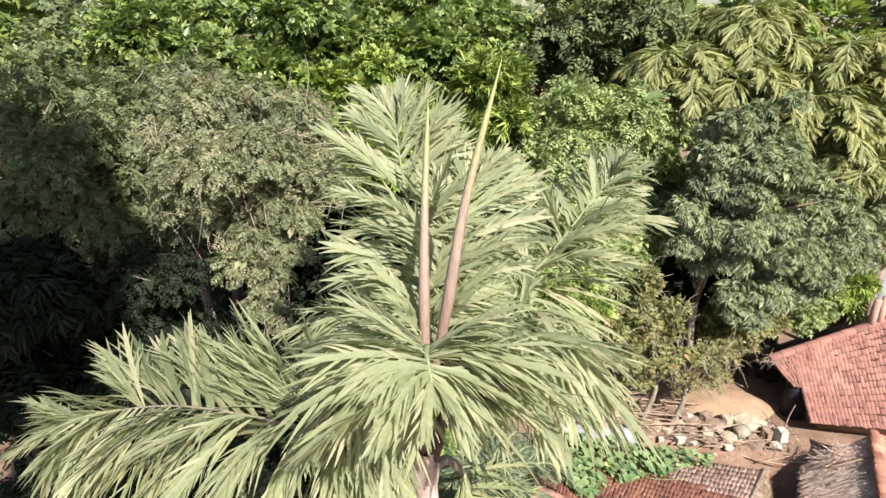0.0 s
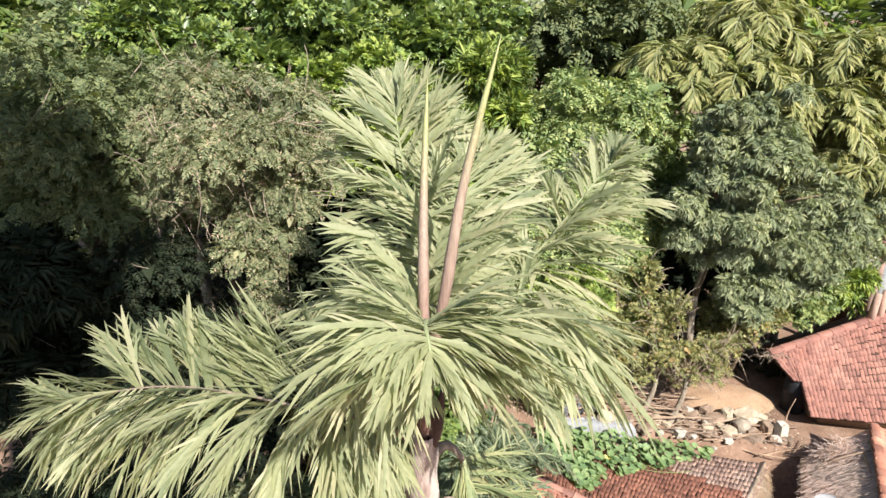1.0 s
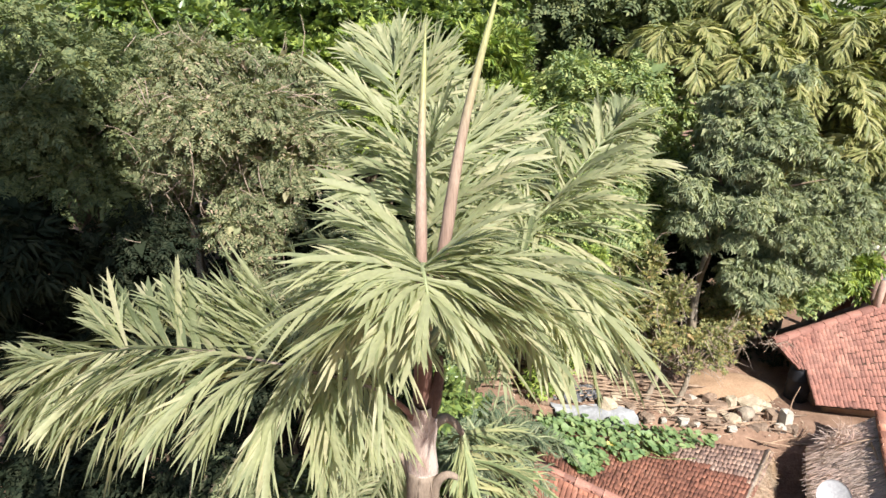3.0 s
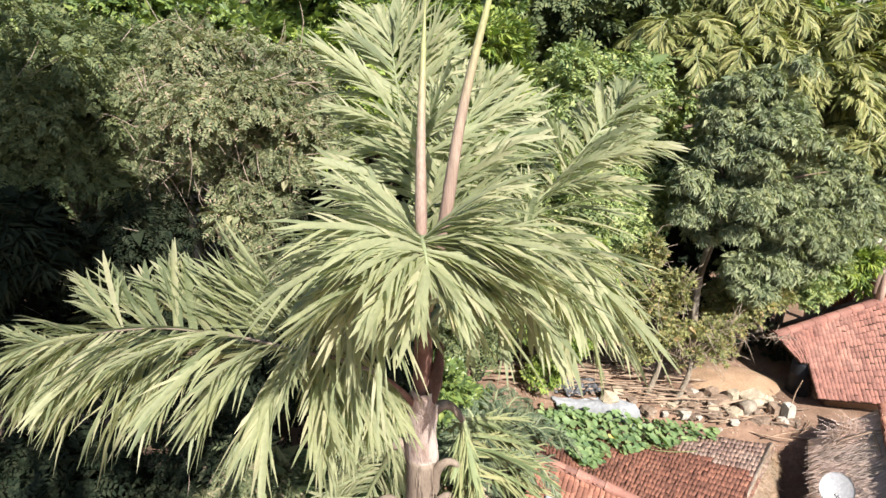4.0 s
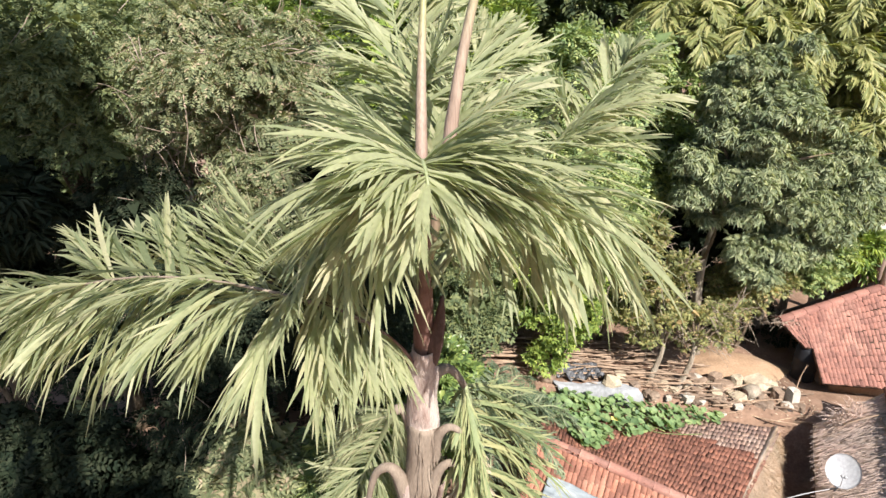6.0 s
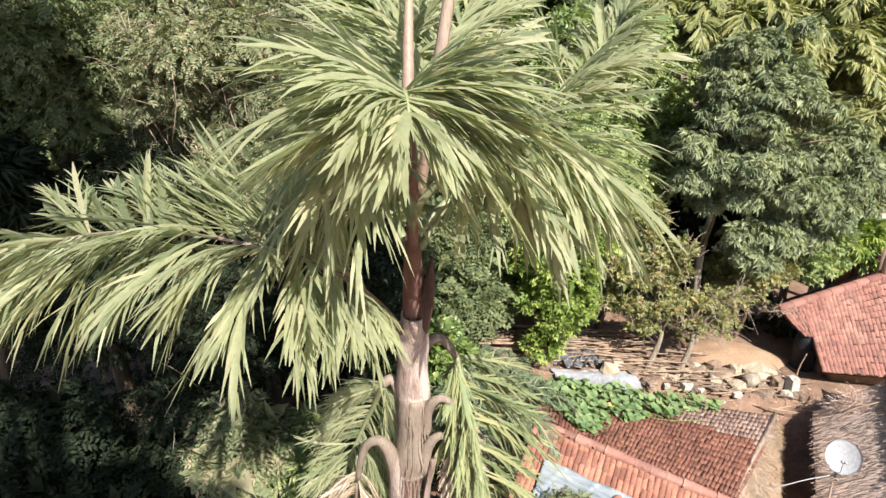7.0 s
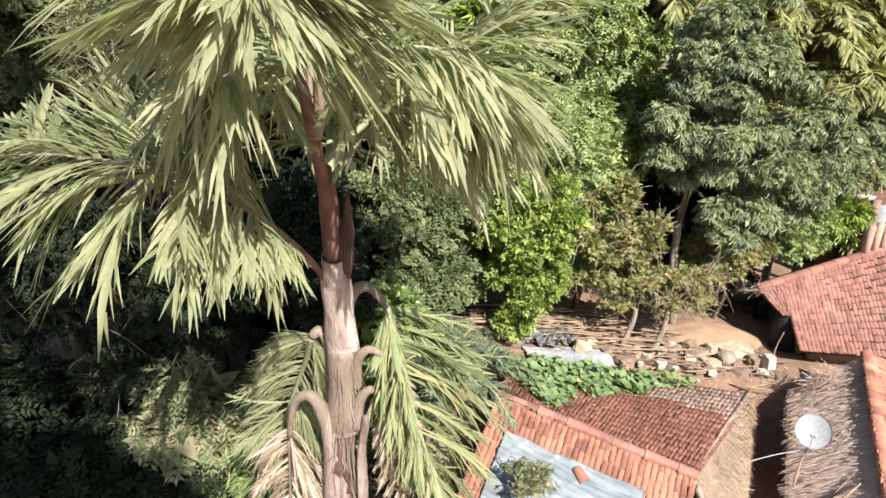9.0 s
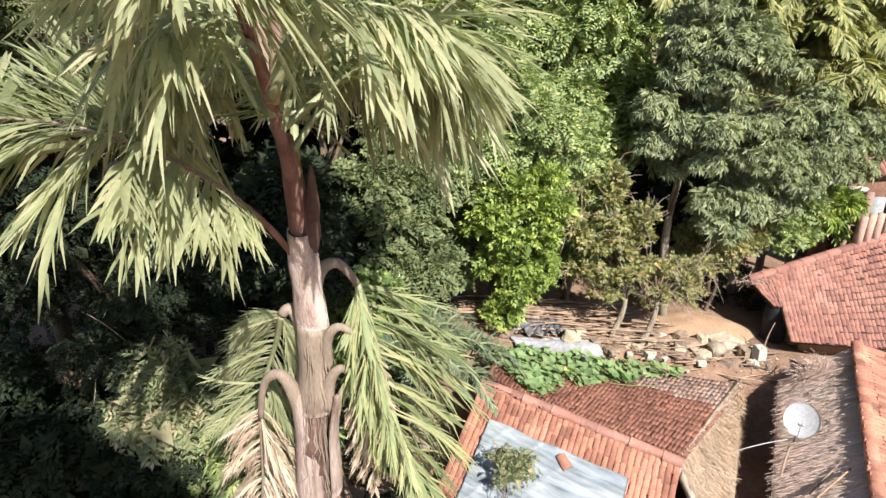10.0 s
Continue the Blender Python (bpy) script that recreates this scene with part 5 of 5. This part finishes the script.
def thatched_hut():
    hut = thing("thatched_hut", "mud hut with a grey straw thatch roof and clay ridge", "hut", place=(8.5, 9.0, -1.6))
    A, B, C, D = (9.95, 11.05, 0.62), (7.15, 6.2, 0.62), (5.85, 6.4, -0.27), (8.4, 10.95, -0.27)
    quad = [A, B, C, D]
    world_part("thatch", *slab(quad, 0.2), THATCH, hut, "grey weathered straw thatch slope")
    straw_cover(hut, quad, 6000, 0.26, STRAW, 8, over=-0.5, mess=0.25)
    straw_cover(hut, [(8.75, 10.9, 0.06), (9.35, 11.0, 0.38), (9.2, 10.6, 0.3), (8.6, 10.55, 0.0)], 700, 0.4, STRAW, 9, "dry_brush", mess=1.6)
    E, F = (8.55, 5.7, 0.25), (11.4, 10.6, 0.25)
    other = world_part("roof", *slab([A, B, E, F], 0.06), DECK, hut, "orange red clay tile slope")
    lay_tiles(other, [A, B, E, F], 44, 5, TILE, 150, 12)
    a, b = np.array(A), np.array(B)
    d = unit(b - a)
    s = unit(np.array([-d[1], d[0], 0]))
    for k in range(20):
        p = a + (b - a) * k / 20
        L = np.linalg.norm(b - a) / 20 * 1.15
        arc = np.linspace(radians(190), radians(-10), 7)
        rings = [p + d * L * q + s * (np.cos(arc) * 0.11 * sc)[:, None] + np.array([0, 0, 1]) * (np.sin(arc) * 0.075 * sc + 0.03)[:, None] for q, sc in ((0, 1.0), (1.0, 0.9))]
        v = np.vstack(rings)
        j = np.arange(6)
        f = np.stack([j, j + 1, j + 8, j + 7], -1)
        v2 = v - np.array([0, 0, 0.018])
        caps = np.stack([j, j + 1, j + 15, j + 14], -1)
        world_part("ridge_tile", np.vstack([v, v2]), [f, f + 14, caps], TILE, hut)
    wall(hut, (8.75, 10.5), (6.5, 6.3), -1.9, -0.25, 0.3)
    wall(hut, (8.9, 10.6), (11.0, 10.4), -1.9, 0.05, 0.3)
    wall(hut, (11.0, 10.2), (8.4, 6.0), -1.9, -0.1, 0.3)
    # satellite dish fixed to the eave
    dish = thing("satellite_dish", "white round satellite dish on a short pole", "satellite dish", place=(7.5, 8.75, -0.05))
    n = unit((-0.45, -0.62, 0.64))
    x = unit(np.cross((0, 0, 1), n))
    y = np.cross(n, x)
    c = np.array((7.53, 8.76, 0.42))
    rr, aa = np.meshgrid(np.linspace(0, 0.31, 9), np.linspace(0, 2 * np.pi, 33)[:-1], indexing="ij")
    P = c + (rr * np.cos(aa) * 0.93)[..., None] * x + (rr * np.sin(aa) * 1.04)[..., None] * y + (rr ** 2 * 0.75)[..., None] * n
    P = np.vstack([P.reshape(-1, 3), (P - n * 0.012).reshape(-1, 3)])
    i, j = np.meshgrid(np.arange(8), np.arange(32), indexing="ij")
    q = np.stack([i * 32 + j, (i + 1) * 32 + j, (i + 1) * 32 + (j + 1) % 32, i * 32 + (j + 1) % 32], -1).reshape(-1, 4)
    j = np.arange(32)
    rim = np.stack([8 * 32 + j, 8 * 32 + (j + 1) % 32, 8 * 32 + (j + 1) % 32 + 288, 8 * 32 + j + 288], -1)
    world_part("reflector", P, [q, q + 288, rim], DISH, dish, "white painted reflector", smooth=True)
    foot = c - y * 0.3 + n * 0.08
    head = c - y * 0.12 + n * 0.36
    world_part("arm", *tube([foot, (foot + head) / 2 - y * 0.03, head], 0.007, 7), STEEL, dish)
    for k in (-0.02, 0.03):
        world_part("receiver", *tube([head + x * k - n * 0.05, head + x * k, head + x * k + n * 0.05], [0.025, 0.03, 0.02], 10), DISH, dish)
    world_part("pole", *tube([(7.5, 8.78, -0.15), (7.52, 8.78, 0.2), c - n * 0.02], 0.018, 8), STEEL, dish)
    world_part("back_bracket", *tube([c - n * 0.02 - x * 0.1, c - n * 0.03, c - n * 0.02 + x * 0.1], 0.02, 6), STEEL, dish)
    # the cable across the gap, and poles lying on the thatch
    cable = spline([(7.48, 8.7, 0.08), (6.9, 8.65, 0.0), (6.3, 8.6, -0.15)], 14)
    ob = new("cable", mesh_of("cable", *tube(cable, 0.009, 5), DISH))
    tagged(ob, "white cable from the dish across the gap between roofs", "cable")
    for p, q in (((7.25, 8.5, 0.06), (6.75, 7.85, 0.0)), ((8.3, 8.2, 0.5), (6.9, 7.3, 0.13)), ((9.2, 10.2, 0.52), (8.9, 9.5, 0.5)), ((9.4, 10.3, 0.56), (8.6, 10.4, 0.18)), ((7.6, 7.5, 0.47), (6.2, 6.7, 0.06))):
        st = new("bamboo_pole", mesh_of("bamboo_pole", *tube(spline([p, (np.add(p, q) / 2) + np.array([0, 0, 0.04]), q], 8), 0.017, 6, (0, 0, 1), 0.08), WOOD))
        tagged(st, "thin dry pole holding down the thatch", "pole", "poles on the thatch")


thatched_hut()


def big_hut():
    hut = thing("hut", "larger mud hut with a faded pink clay tile roof", "hut", place=(11, 13, -0.8))
    E0, E1, H1, H0 = (9.3, 12.2, 0.0), (13.6, 11.55, 0.0), (14.6, 15.0, 2.15), (9.5, 13.8, 1.08)
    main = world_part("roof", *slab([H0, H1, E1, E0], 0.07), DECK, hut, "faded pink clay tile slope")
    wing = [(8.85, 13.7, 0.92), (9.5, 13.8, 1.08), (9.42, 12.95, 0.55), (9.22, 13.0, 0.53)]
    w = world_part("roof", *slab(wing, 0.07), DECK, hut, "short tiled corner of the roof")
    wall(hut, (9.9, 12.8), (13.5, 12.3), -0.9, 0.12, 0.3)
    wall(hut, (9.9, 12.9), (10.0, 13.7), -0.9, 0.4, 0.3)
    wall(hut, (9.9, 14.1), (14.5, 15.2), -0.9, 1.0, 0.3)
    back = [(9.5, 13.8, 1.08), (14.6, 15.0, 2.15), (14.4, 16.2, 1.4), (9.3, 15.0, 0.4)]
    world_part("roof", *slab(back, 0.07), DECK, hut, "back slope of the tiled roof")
    a, b = np.array((8.8, 13.68, 0.92)), np.array(H1)
    d = unit(b - a)
    s = unit(np.array([-d[1], d[0], 0]))
    for k in range(16):
        p = a + (b - a) * k / 16
        p[2] += 0.05
        L = np.linalg.norm(b - a) / 16 * 1.12
        arc = np.linspace(radians(195), radians(-15), 7)
        v = np.vstack([p + d * L * q + s * (np.cos(arc) * 0.13 * sc)[:, None] + np.array([0, 0, 1]) * (np.sin(arc) * 0.08 * sc + 0.0)[:, None] for q, sc in ((0, 1.0), (1.0, 0.9))])
        j = np.arange(6)
        f = np.stack([j, j + 1, j + 8, j + 7], -1)
        world_part("ridge_tile", np.vstack([v, v - np.array([0, 0, 0.02])]), [f, f + 14, np.stack([j, j + 1, j + 15, j + 14], -1)], TILE_PINK, hut)
    lay_tiles(w, wing, 6, 5, TILE_PINK, 30, 31, 0.28)
    lay_tiles(main, [H0, H1, E1, E0], 46, 15, TILE_PINK, 240, 32, 0.28)
    # the hut behind it, seen through the leaves
    far = thing("hut", "small hut with a red tiled roof and stacked ridge tiles", "hut", place=(14.5, 17.8, 0))
    q = [(12.9, 18.7, 3.95), (16.5, 18.9, 4.05), (16.4, 17.1, 2.85), (13.0, 16.9, 2.75)]
    rf = world_part("roof", *slab(q, 0.07), DECK, far)
    lay_tiles(rf, q, 20, 7, TILE_PINK, 140, 33)
    wall(far, (13.3, 17.3), (16.2, 17.4), -0.3, 2.9, 0.3, RED_MUD)
    wall(far, (13.3, 17.4), (13.3, 18.6), -0.3, 3.1, 0.3, RED_MUD)
    for x in (13.35, 13.8, 14.6):
        world_part("pillar", *tube([(x, 17.0, -0.2), (x, 17.0, 1.0), (x + 0.02, 17.0, 2.28)], [0.13, 0.12, 0.12], 6, (1, 0, 0), 0.05), TILE_OLD, far, "weathered red brick pillar")
    world_part("door", *slab([(14.0, 17.08, 2.1), (14.42, 17.08, 2.1), (14.42, 17.06, 0.1), (14.0, 17.06, 0.1)], 0.04), GREY_SHEET, far, "blue grey sheet metal door")
    bowl = np.array([(13.35, 17.0, 2.27), (13.35, 17.0, 2.3), (13.35, 17.0, 2.38), (13.35, 17.0, 2.43)])
    basin = new("basin", mesh_of("basin", *tube(bowl, [0.14, 0.2, 0.3, 0.33], 20, (1, 0, 0)), WHITE_SACK, True))
    tagged(basin, "white round basin standing on a brick pillar", "basin")
    for k, (x, y, z) in enumerate(((11.85, 14.36, 2.0), (12.1, 14.42, 2.05), (12.35, 14.48, 2.05))):
        world_part("stacked_tile", *tube([(x, y, 1.45), (x, y, z), (x + 0.02, y, z + 0.4)], [0.1, 0.1, 0.09], 9, (1, 0, 0), 0.05), TILE_OLD, hut, "upright weathered clay tile")


big_hut()


# ---- the yard ----
def rock(name, label, at, size, material, seed, group="", sink=0.15, square=0.0):
    r = np.random.default_rng(seed)
    bm = bmesh.new()
    if square > 0.7:
        bmesh.ops.create_cube(bm, size=0.9)
        bmesh.ops.subdivide_edges(bm, edges=bm.edges[:], cuts=2, use_grid_fill=True)
        lean = r.normal(size=(3, 3)) * 0.09
        for v in bm.verts:
            c = v.co
            edge = sum(abs(q) > 0.4 for q in c)
            c = c * (1.0, 1.0, 0.95, 0.87)[edge]
            c = c + Vector(lean @ np.array(c)) + Vector(r.normal(size=3) * 0.028)
            v.co = Vector((c.x * size[0], c.y * size[1], c.z * size[2]))
    else:
        bmesh.ops.create_icosphere(bm, subdivisions=2, radius=0.5)
        ph = r.uniform(0, 6, 6)
        for v in bm.verts:
            c = v.co
            k = 1 + 0.16 * math.sin(5 * c.x + ph[0]) * math.sin(6 * c.y + ph[1]) + 0.12 * math.sin(9 * c.z + 7 * c.x + ph[2]) + r.normal() * 0.03
            v.co = Vector((c.x * size[0], c.y * size[1], c.z * size[2])) * k
    me = bpy.data.meshes.new(name)
    bm.to_mesh(me)
    bm.free()
    me.materials.append(material)
    ob = new(name, me)
    z = float(ground_height(at[0], at[1])) if len(at) < 3 else at[2]
    ob.matrix_world = pose(at[0], at[1], z + size[2] * (0.5 - sink), 0, 0, r.uniform(-40, 40))
    return tagged(ob, label, name.replace("_", " "), group)


def yard():
    rock("block", "white limewashed block standing by the drum", (8.4, 11.85), (0.26, 0.24, 0.52), WHITE_SACK, 1, "", 0.12, 1.0)
    rock("block", "pale yellow stone block in the yard", (7.75, 12.3), (0.72, 0.4, 0.36), PALE_STONE, 2, "pale blocks", 0.15, 0.95)
    rock("block", "pale yellow stone block in the yard", (8.05, 12.35), (0.4, 0.36, 0.34), PALE_STONE, 3, "pale blocks", 0.15, 0.95)
    rock("boulder", "pale yellow boulder beside the sheets", (3.92, 11.6), (0.42, 0.36, 0.4), PALE_STONE, 4, "", 0.2, 0.6)
    for k, (x, y, a, b, c) in enumerate([(7.25, 12.35, 0.4, 0.3, 0.4), (6.9, 12.2, 0.5, 0.35, 0.25), (6.6, 12.0, 0.35, 0.3, 0.25), (6.75, 12.45, 0.3, 0.25, 0.3), (6.3, 12.3, 0.4, 0.3, 0.2), (7.0, 11.7, 0.4, 0.3, 0.22), (6.5, 11.6, 0.3, 0.25, 0.2), (8.15, 12.0, 0.3, 0.25, 0.4), (6.05, 11.8, 0.25, 0.25, 0.2), (4.5, 11.7, 0.25, 0.2, 0.18), (4.25, 12.0, 0.25, 0.22, 0.2), (5.3, 11.9, 0.22, 0.2, 0.2), (2.4, 11.7, 0.4, 0.35, 0.3), (7.5, 11.6, 0.3, 0.2, 0.16)]):
        rock("stone", "rough brown grey stone lying in the yard", (x, y), (a, b, c), STONE if k % 5 else PALE_STONE, 20 + k, "stones in the yard", 0.25, 0.8)
    r = np.random.default_rng(9)
    for k in range(46):
        x, y = r.uniform(4.6, 8.6), r.uniform(11.25, 12.45)
        a = r.uniform(0.1, 0.3)
        rock("stone", "small broken stone lying in the yard", (x, y), (a, a * r.uniform(0.6, 1.0), a * r.uniform(0.5, 0.9)), (STONE, PALE_STONE, WHITE_SACK, STONE)[k % 4], 60 + k, "stones in the yard", 0.2, 0.95)
    # dry tangle caught on the roof corner
    tr = np.random.default_rng(31)
    items = []
    for k in range(46):
        p = np.array((8.86, 13.62, 0.93)) + tr.normal(size=3) * np.array([0.16, 0.1, 0.07])
        e = unit(tr.normal(size=3) * np.array([1, 1, 0.6]))
        L = tr.uniform(0.12, 0.4)
        items.append(tube(spline([p, p + e * L * 0.5 + tr.normal(size=3) * 0.05, p + e * L], 5), np.linspace(0.009, 0.003, 5), 4))
    tagged(new("twig_tangle", mesh_of("twig_tangle", *join(items), TWIG)), "grey tangle of dry twigs on the roof corner", "twigs")
    # low mound of pale earth behind the stones
    U, W = np.meshgrid(np.linspace(0, 1, 14), np.linspace(0, 2 * np.pi, 41)[:-1], indexing="ij")
    wob = 1 + 0.08 * np.sin(3 * W + 1) + 0.05 * np.sin(7 * W)
    X, Y = 7.75 + 1.5 * U * wob * np.cos(W) + 0.35 * U * np.sin(W), 13.35 + 0.95 * U * wob * np.sin(W)
    Z = ground_height(X, Y) + 0.2 * (1 - U ** 2) ** 1.5 + 0.02 - 0.08 * U ** 6 + 0.012 * np.sin(9 * X) * np.sin(8 * Y)
    i, j = np.meshgrid(np.arange(13), np.arange(40), indexing="ij")
    q = np.stack([i * 40 + j, (i + 1) * 40 + j, (i + 1) * 40 + (j + 1) % 40, i * 40 + (j + 1) % 40], -1).reshape(-1, 4)
    tagged(new("earth_mound", mesh_of("earth_mound", np.stack([X, Y, Z], -1).reshape(-1, 3), q, PALE_EARTH, True)), "low smooth mound of pale tan earth", "mound")
    # cut stump, its hollow end a flat disc coloured dark for the shade inside
    st = thing("tree_stump", "short brown log stump with a dark disc as its hollow end", "log", place=(7.35, 11.85, float(ground_height(7.35, 11.85))))
    p = [(7.55, 11.95, -0.02), (7.4, 11.88, 0.0), (7.2, 11.8, 0.0)]
    world_part("bark", *tube(p, [0.15, 0.17, 0.165], 14, (0, 0, 1), 0.07), BARK_PALE, st)
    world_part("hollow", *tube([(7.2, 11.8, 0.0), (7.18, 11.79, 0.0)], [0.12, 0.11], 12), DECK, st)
    # water drum
    g = float(ground_height(9.45, 13.2))
    dr = thing("water_drum", "black plastic water drum under the eave", "drum", place=(9.45, 13.2, g))
    z = np.array([0, 0.02, 0.05, 0.3, 0.33, 0.36, 0.6, 0.63, 0.66, 0.88, 0.93, 0.96])
    rr = np.array([0.25, 0.275, 0.28, 0.28, 0.295, 0.28, 0.28, 0.295, 0.28, 0.275, 0.25, 0.23])
    world_part("body", *tube(np.stack([np.full(12, 9.45), np.full(12, 13.2), g + z], -1), rr, 24, (1, 0, 0)), DRUM, dr, smooth=True)
    world_part("lid", *tube(np.array([(9.45, 13.2, g + 0.955), (9.45, 13.2, g + 0.985), (9.45, 13.2, g + 1.0)]), [0.235, 0.235, 0.2], 24, (1, 0, 0)), DRUM, dr)
    # sheets on the ground
    def sheet(name, label, x0, x1, y0, y1, lift, rough, material, seed, tall=0.0):
        r = np.random.default_rng(seed)
        n = 26
        U, W = np.meshgrid(np.linspace(0, 1, n), np.linspace(0, 1, n), indexing="ij")
        X, Y = x0 + U * (x1 - x0) + 0.06 * np.sin(W * 9 + seed), y0 + W * (y1 - y0) + 0.07 * np.sin(U * 7 + seed)
        ph = r.uniform(0, 6, 4)
        fold = np.abs(np.sin(U * 13 + 3 * np.sin(W * 5 + ph[0]) + ph[1])) * np.abs(np.sin(W * 11 + 2.5 * np.sin(U * 6 + ph[2]) + ph[3]))
        hump = np.sin(np.pi * U) * np.sin(np.pi * W)
        Z = ground_height(X, Y) + lift + rough * fold + tall * hump
        v = np.stack([X, Y, Z], -1).reshape(-1, 3)
        i, j = np.meshgrid(np.arange(n - 1), np.arange(n - 1), indexing="ij")
        q = np.stack([i * n + j, (i + 1) * n + j, (i + 1) * n + j + 1, i * n + j + 1], -1).reshape(-1, 4)
        v2 = v.copy()
        v2[:, 2] = np.minimum(v[:, 2] - 0.005, v[:, 2])
        m = n * n
        rim = [(k, k + 1, m + k + 1, m + k) for k in range(n - 1)] + [(k * n, (k + 1) * n, m + (k + 1) * n, m + k * n) for k in range(n - 1)]
        tagged(new(name, mesh_of(name, np.vstack([v, v2]), [q, q + m, np.array(rim, np.int32)], material, True)), label, "sheet")
    sheet("grey_sheet", "grey plastic sheet spread beside the roof", 2.6, 4.6, 10.95, 11.62, 0.06, 0.04, GREY_SHEET, 3)
    sheet("black_sheet", "crumpled black plastic sheet", 2.55, 3.75, 11.7, 12.25, 0.04, 0.22, BLACK_SHEET, 8, 0.06)
    # sticks, stacked and strewn
    r = np.random.default_rng(5)
    for k in range(150):
        x, y = r.uniform(1.6, 5.9), r.uniform(11.75, 13.3)
        a = r.normal() * 0.16 - 0.1
        L = r.uniform(0.5, 2.6)
        g = float(ground_height(x, y)) + r.uniform(0.03, 0.22)
        d = np.array([math.cos(a), math.sin(a), r.normal() * 0.03])
        p = np.array([x, y, g])
        b = r.normal(size=3) * 0.04
        rad = r.uniform(0.01, 0.032)
        ob = new("stick", mesh_of("stick", *tube(spline([p - d * L / 2, p + b, p + d * L / 2], 7), np.linspace(rad, rad * 0.6, 7), 6, (0, 0, 1), 0.12), WOOD))
        tagged(ob, "dry brown branch in the firewood pile", "stick", "firewood sticks")
    for k in range(34):
        x, y = r.uniform(5.6, 8.9), r.uniform(11.3, 12.2)
        a = r.normal() * 0.3
        L = r.uniform(0.5, 1.3)
        p = np.array([x, y, float(ground_height(x, y)) + r.uniform(0.03, 0.12)])
        d = np.array([math.cos(a), math.sin(a), 0])
        ob = new("stick", mesh_of("stick", *tube(spline([p - d * L / 2, p + r.normal(size=3) * 0.03, p + d * L / 2], 6), r.uniform(0.012, 0.03), 6, (0, 0, 1), 0.12), WOOD))
        tagged(ob, "loose weathered pole at the edge of the yard", "stick", "poles in the yard")
    ob = new("stake", mesh_of("stake", *tube(spline([(8.75, 12.3, -0.5), (8.85, 12.4, 0.0), (8.95, 12.4, 0.4)], 8), np.linspace(0.024, 0.012, 8), 7, (1, 0, 0), 0.1), WOOD))
    tagged(ob, "crooked wooden stake beside the drum", "stake")
    # dry litter and weeds
    n = 1500
    x, y = r.uniform(1.5, 9, n), r.uniform(11.2, 14.5, n)
    w = np.stack([x, y, ground_height(x, y) + 0.02], -1)
    d = r.normal(size=(n, 3)) * np.array([1, 1, 0.3])
    v, f = scatter(spray([((0, 0, 0), (0, 1, 0), (0, 0, 1), 1, 0.35, 0.1)]), w, d, unit(r.normal(size=(n, 3)) * 0.4 + np.array([0, 0, 1])), r.uniform(0.03, 0.09, n))
    tagged(new("leaf_litter", mesh_of("leaf_litter", v, f, PALM_DEAD)), "dry brown fallen leaves on the earth", "leaf litter", kind="stuff")
    # undergrowth; its leaf colour holds the shade under the trees
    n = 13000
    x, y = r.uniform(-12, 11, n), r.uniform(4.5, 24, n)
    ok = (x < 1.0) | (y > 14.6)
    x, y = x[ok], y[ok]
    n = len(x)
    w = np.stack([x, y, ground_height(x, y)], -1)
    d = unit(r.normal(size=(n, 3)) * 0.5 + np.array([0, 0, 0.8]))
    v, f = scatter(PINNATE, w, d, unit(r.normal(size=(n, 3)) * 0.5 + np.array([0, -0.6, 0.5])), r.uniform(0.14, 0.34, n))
    tagged(new("undergrowth", mesh_of("undergrowth", v, f, SHADE_LEAF)), "low dark green undergrowth in the shade", "undergrowth", kind="stuff")


yard()
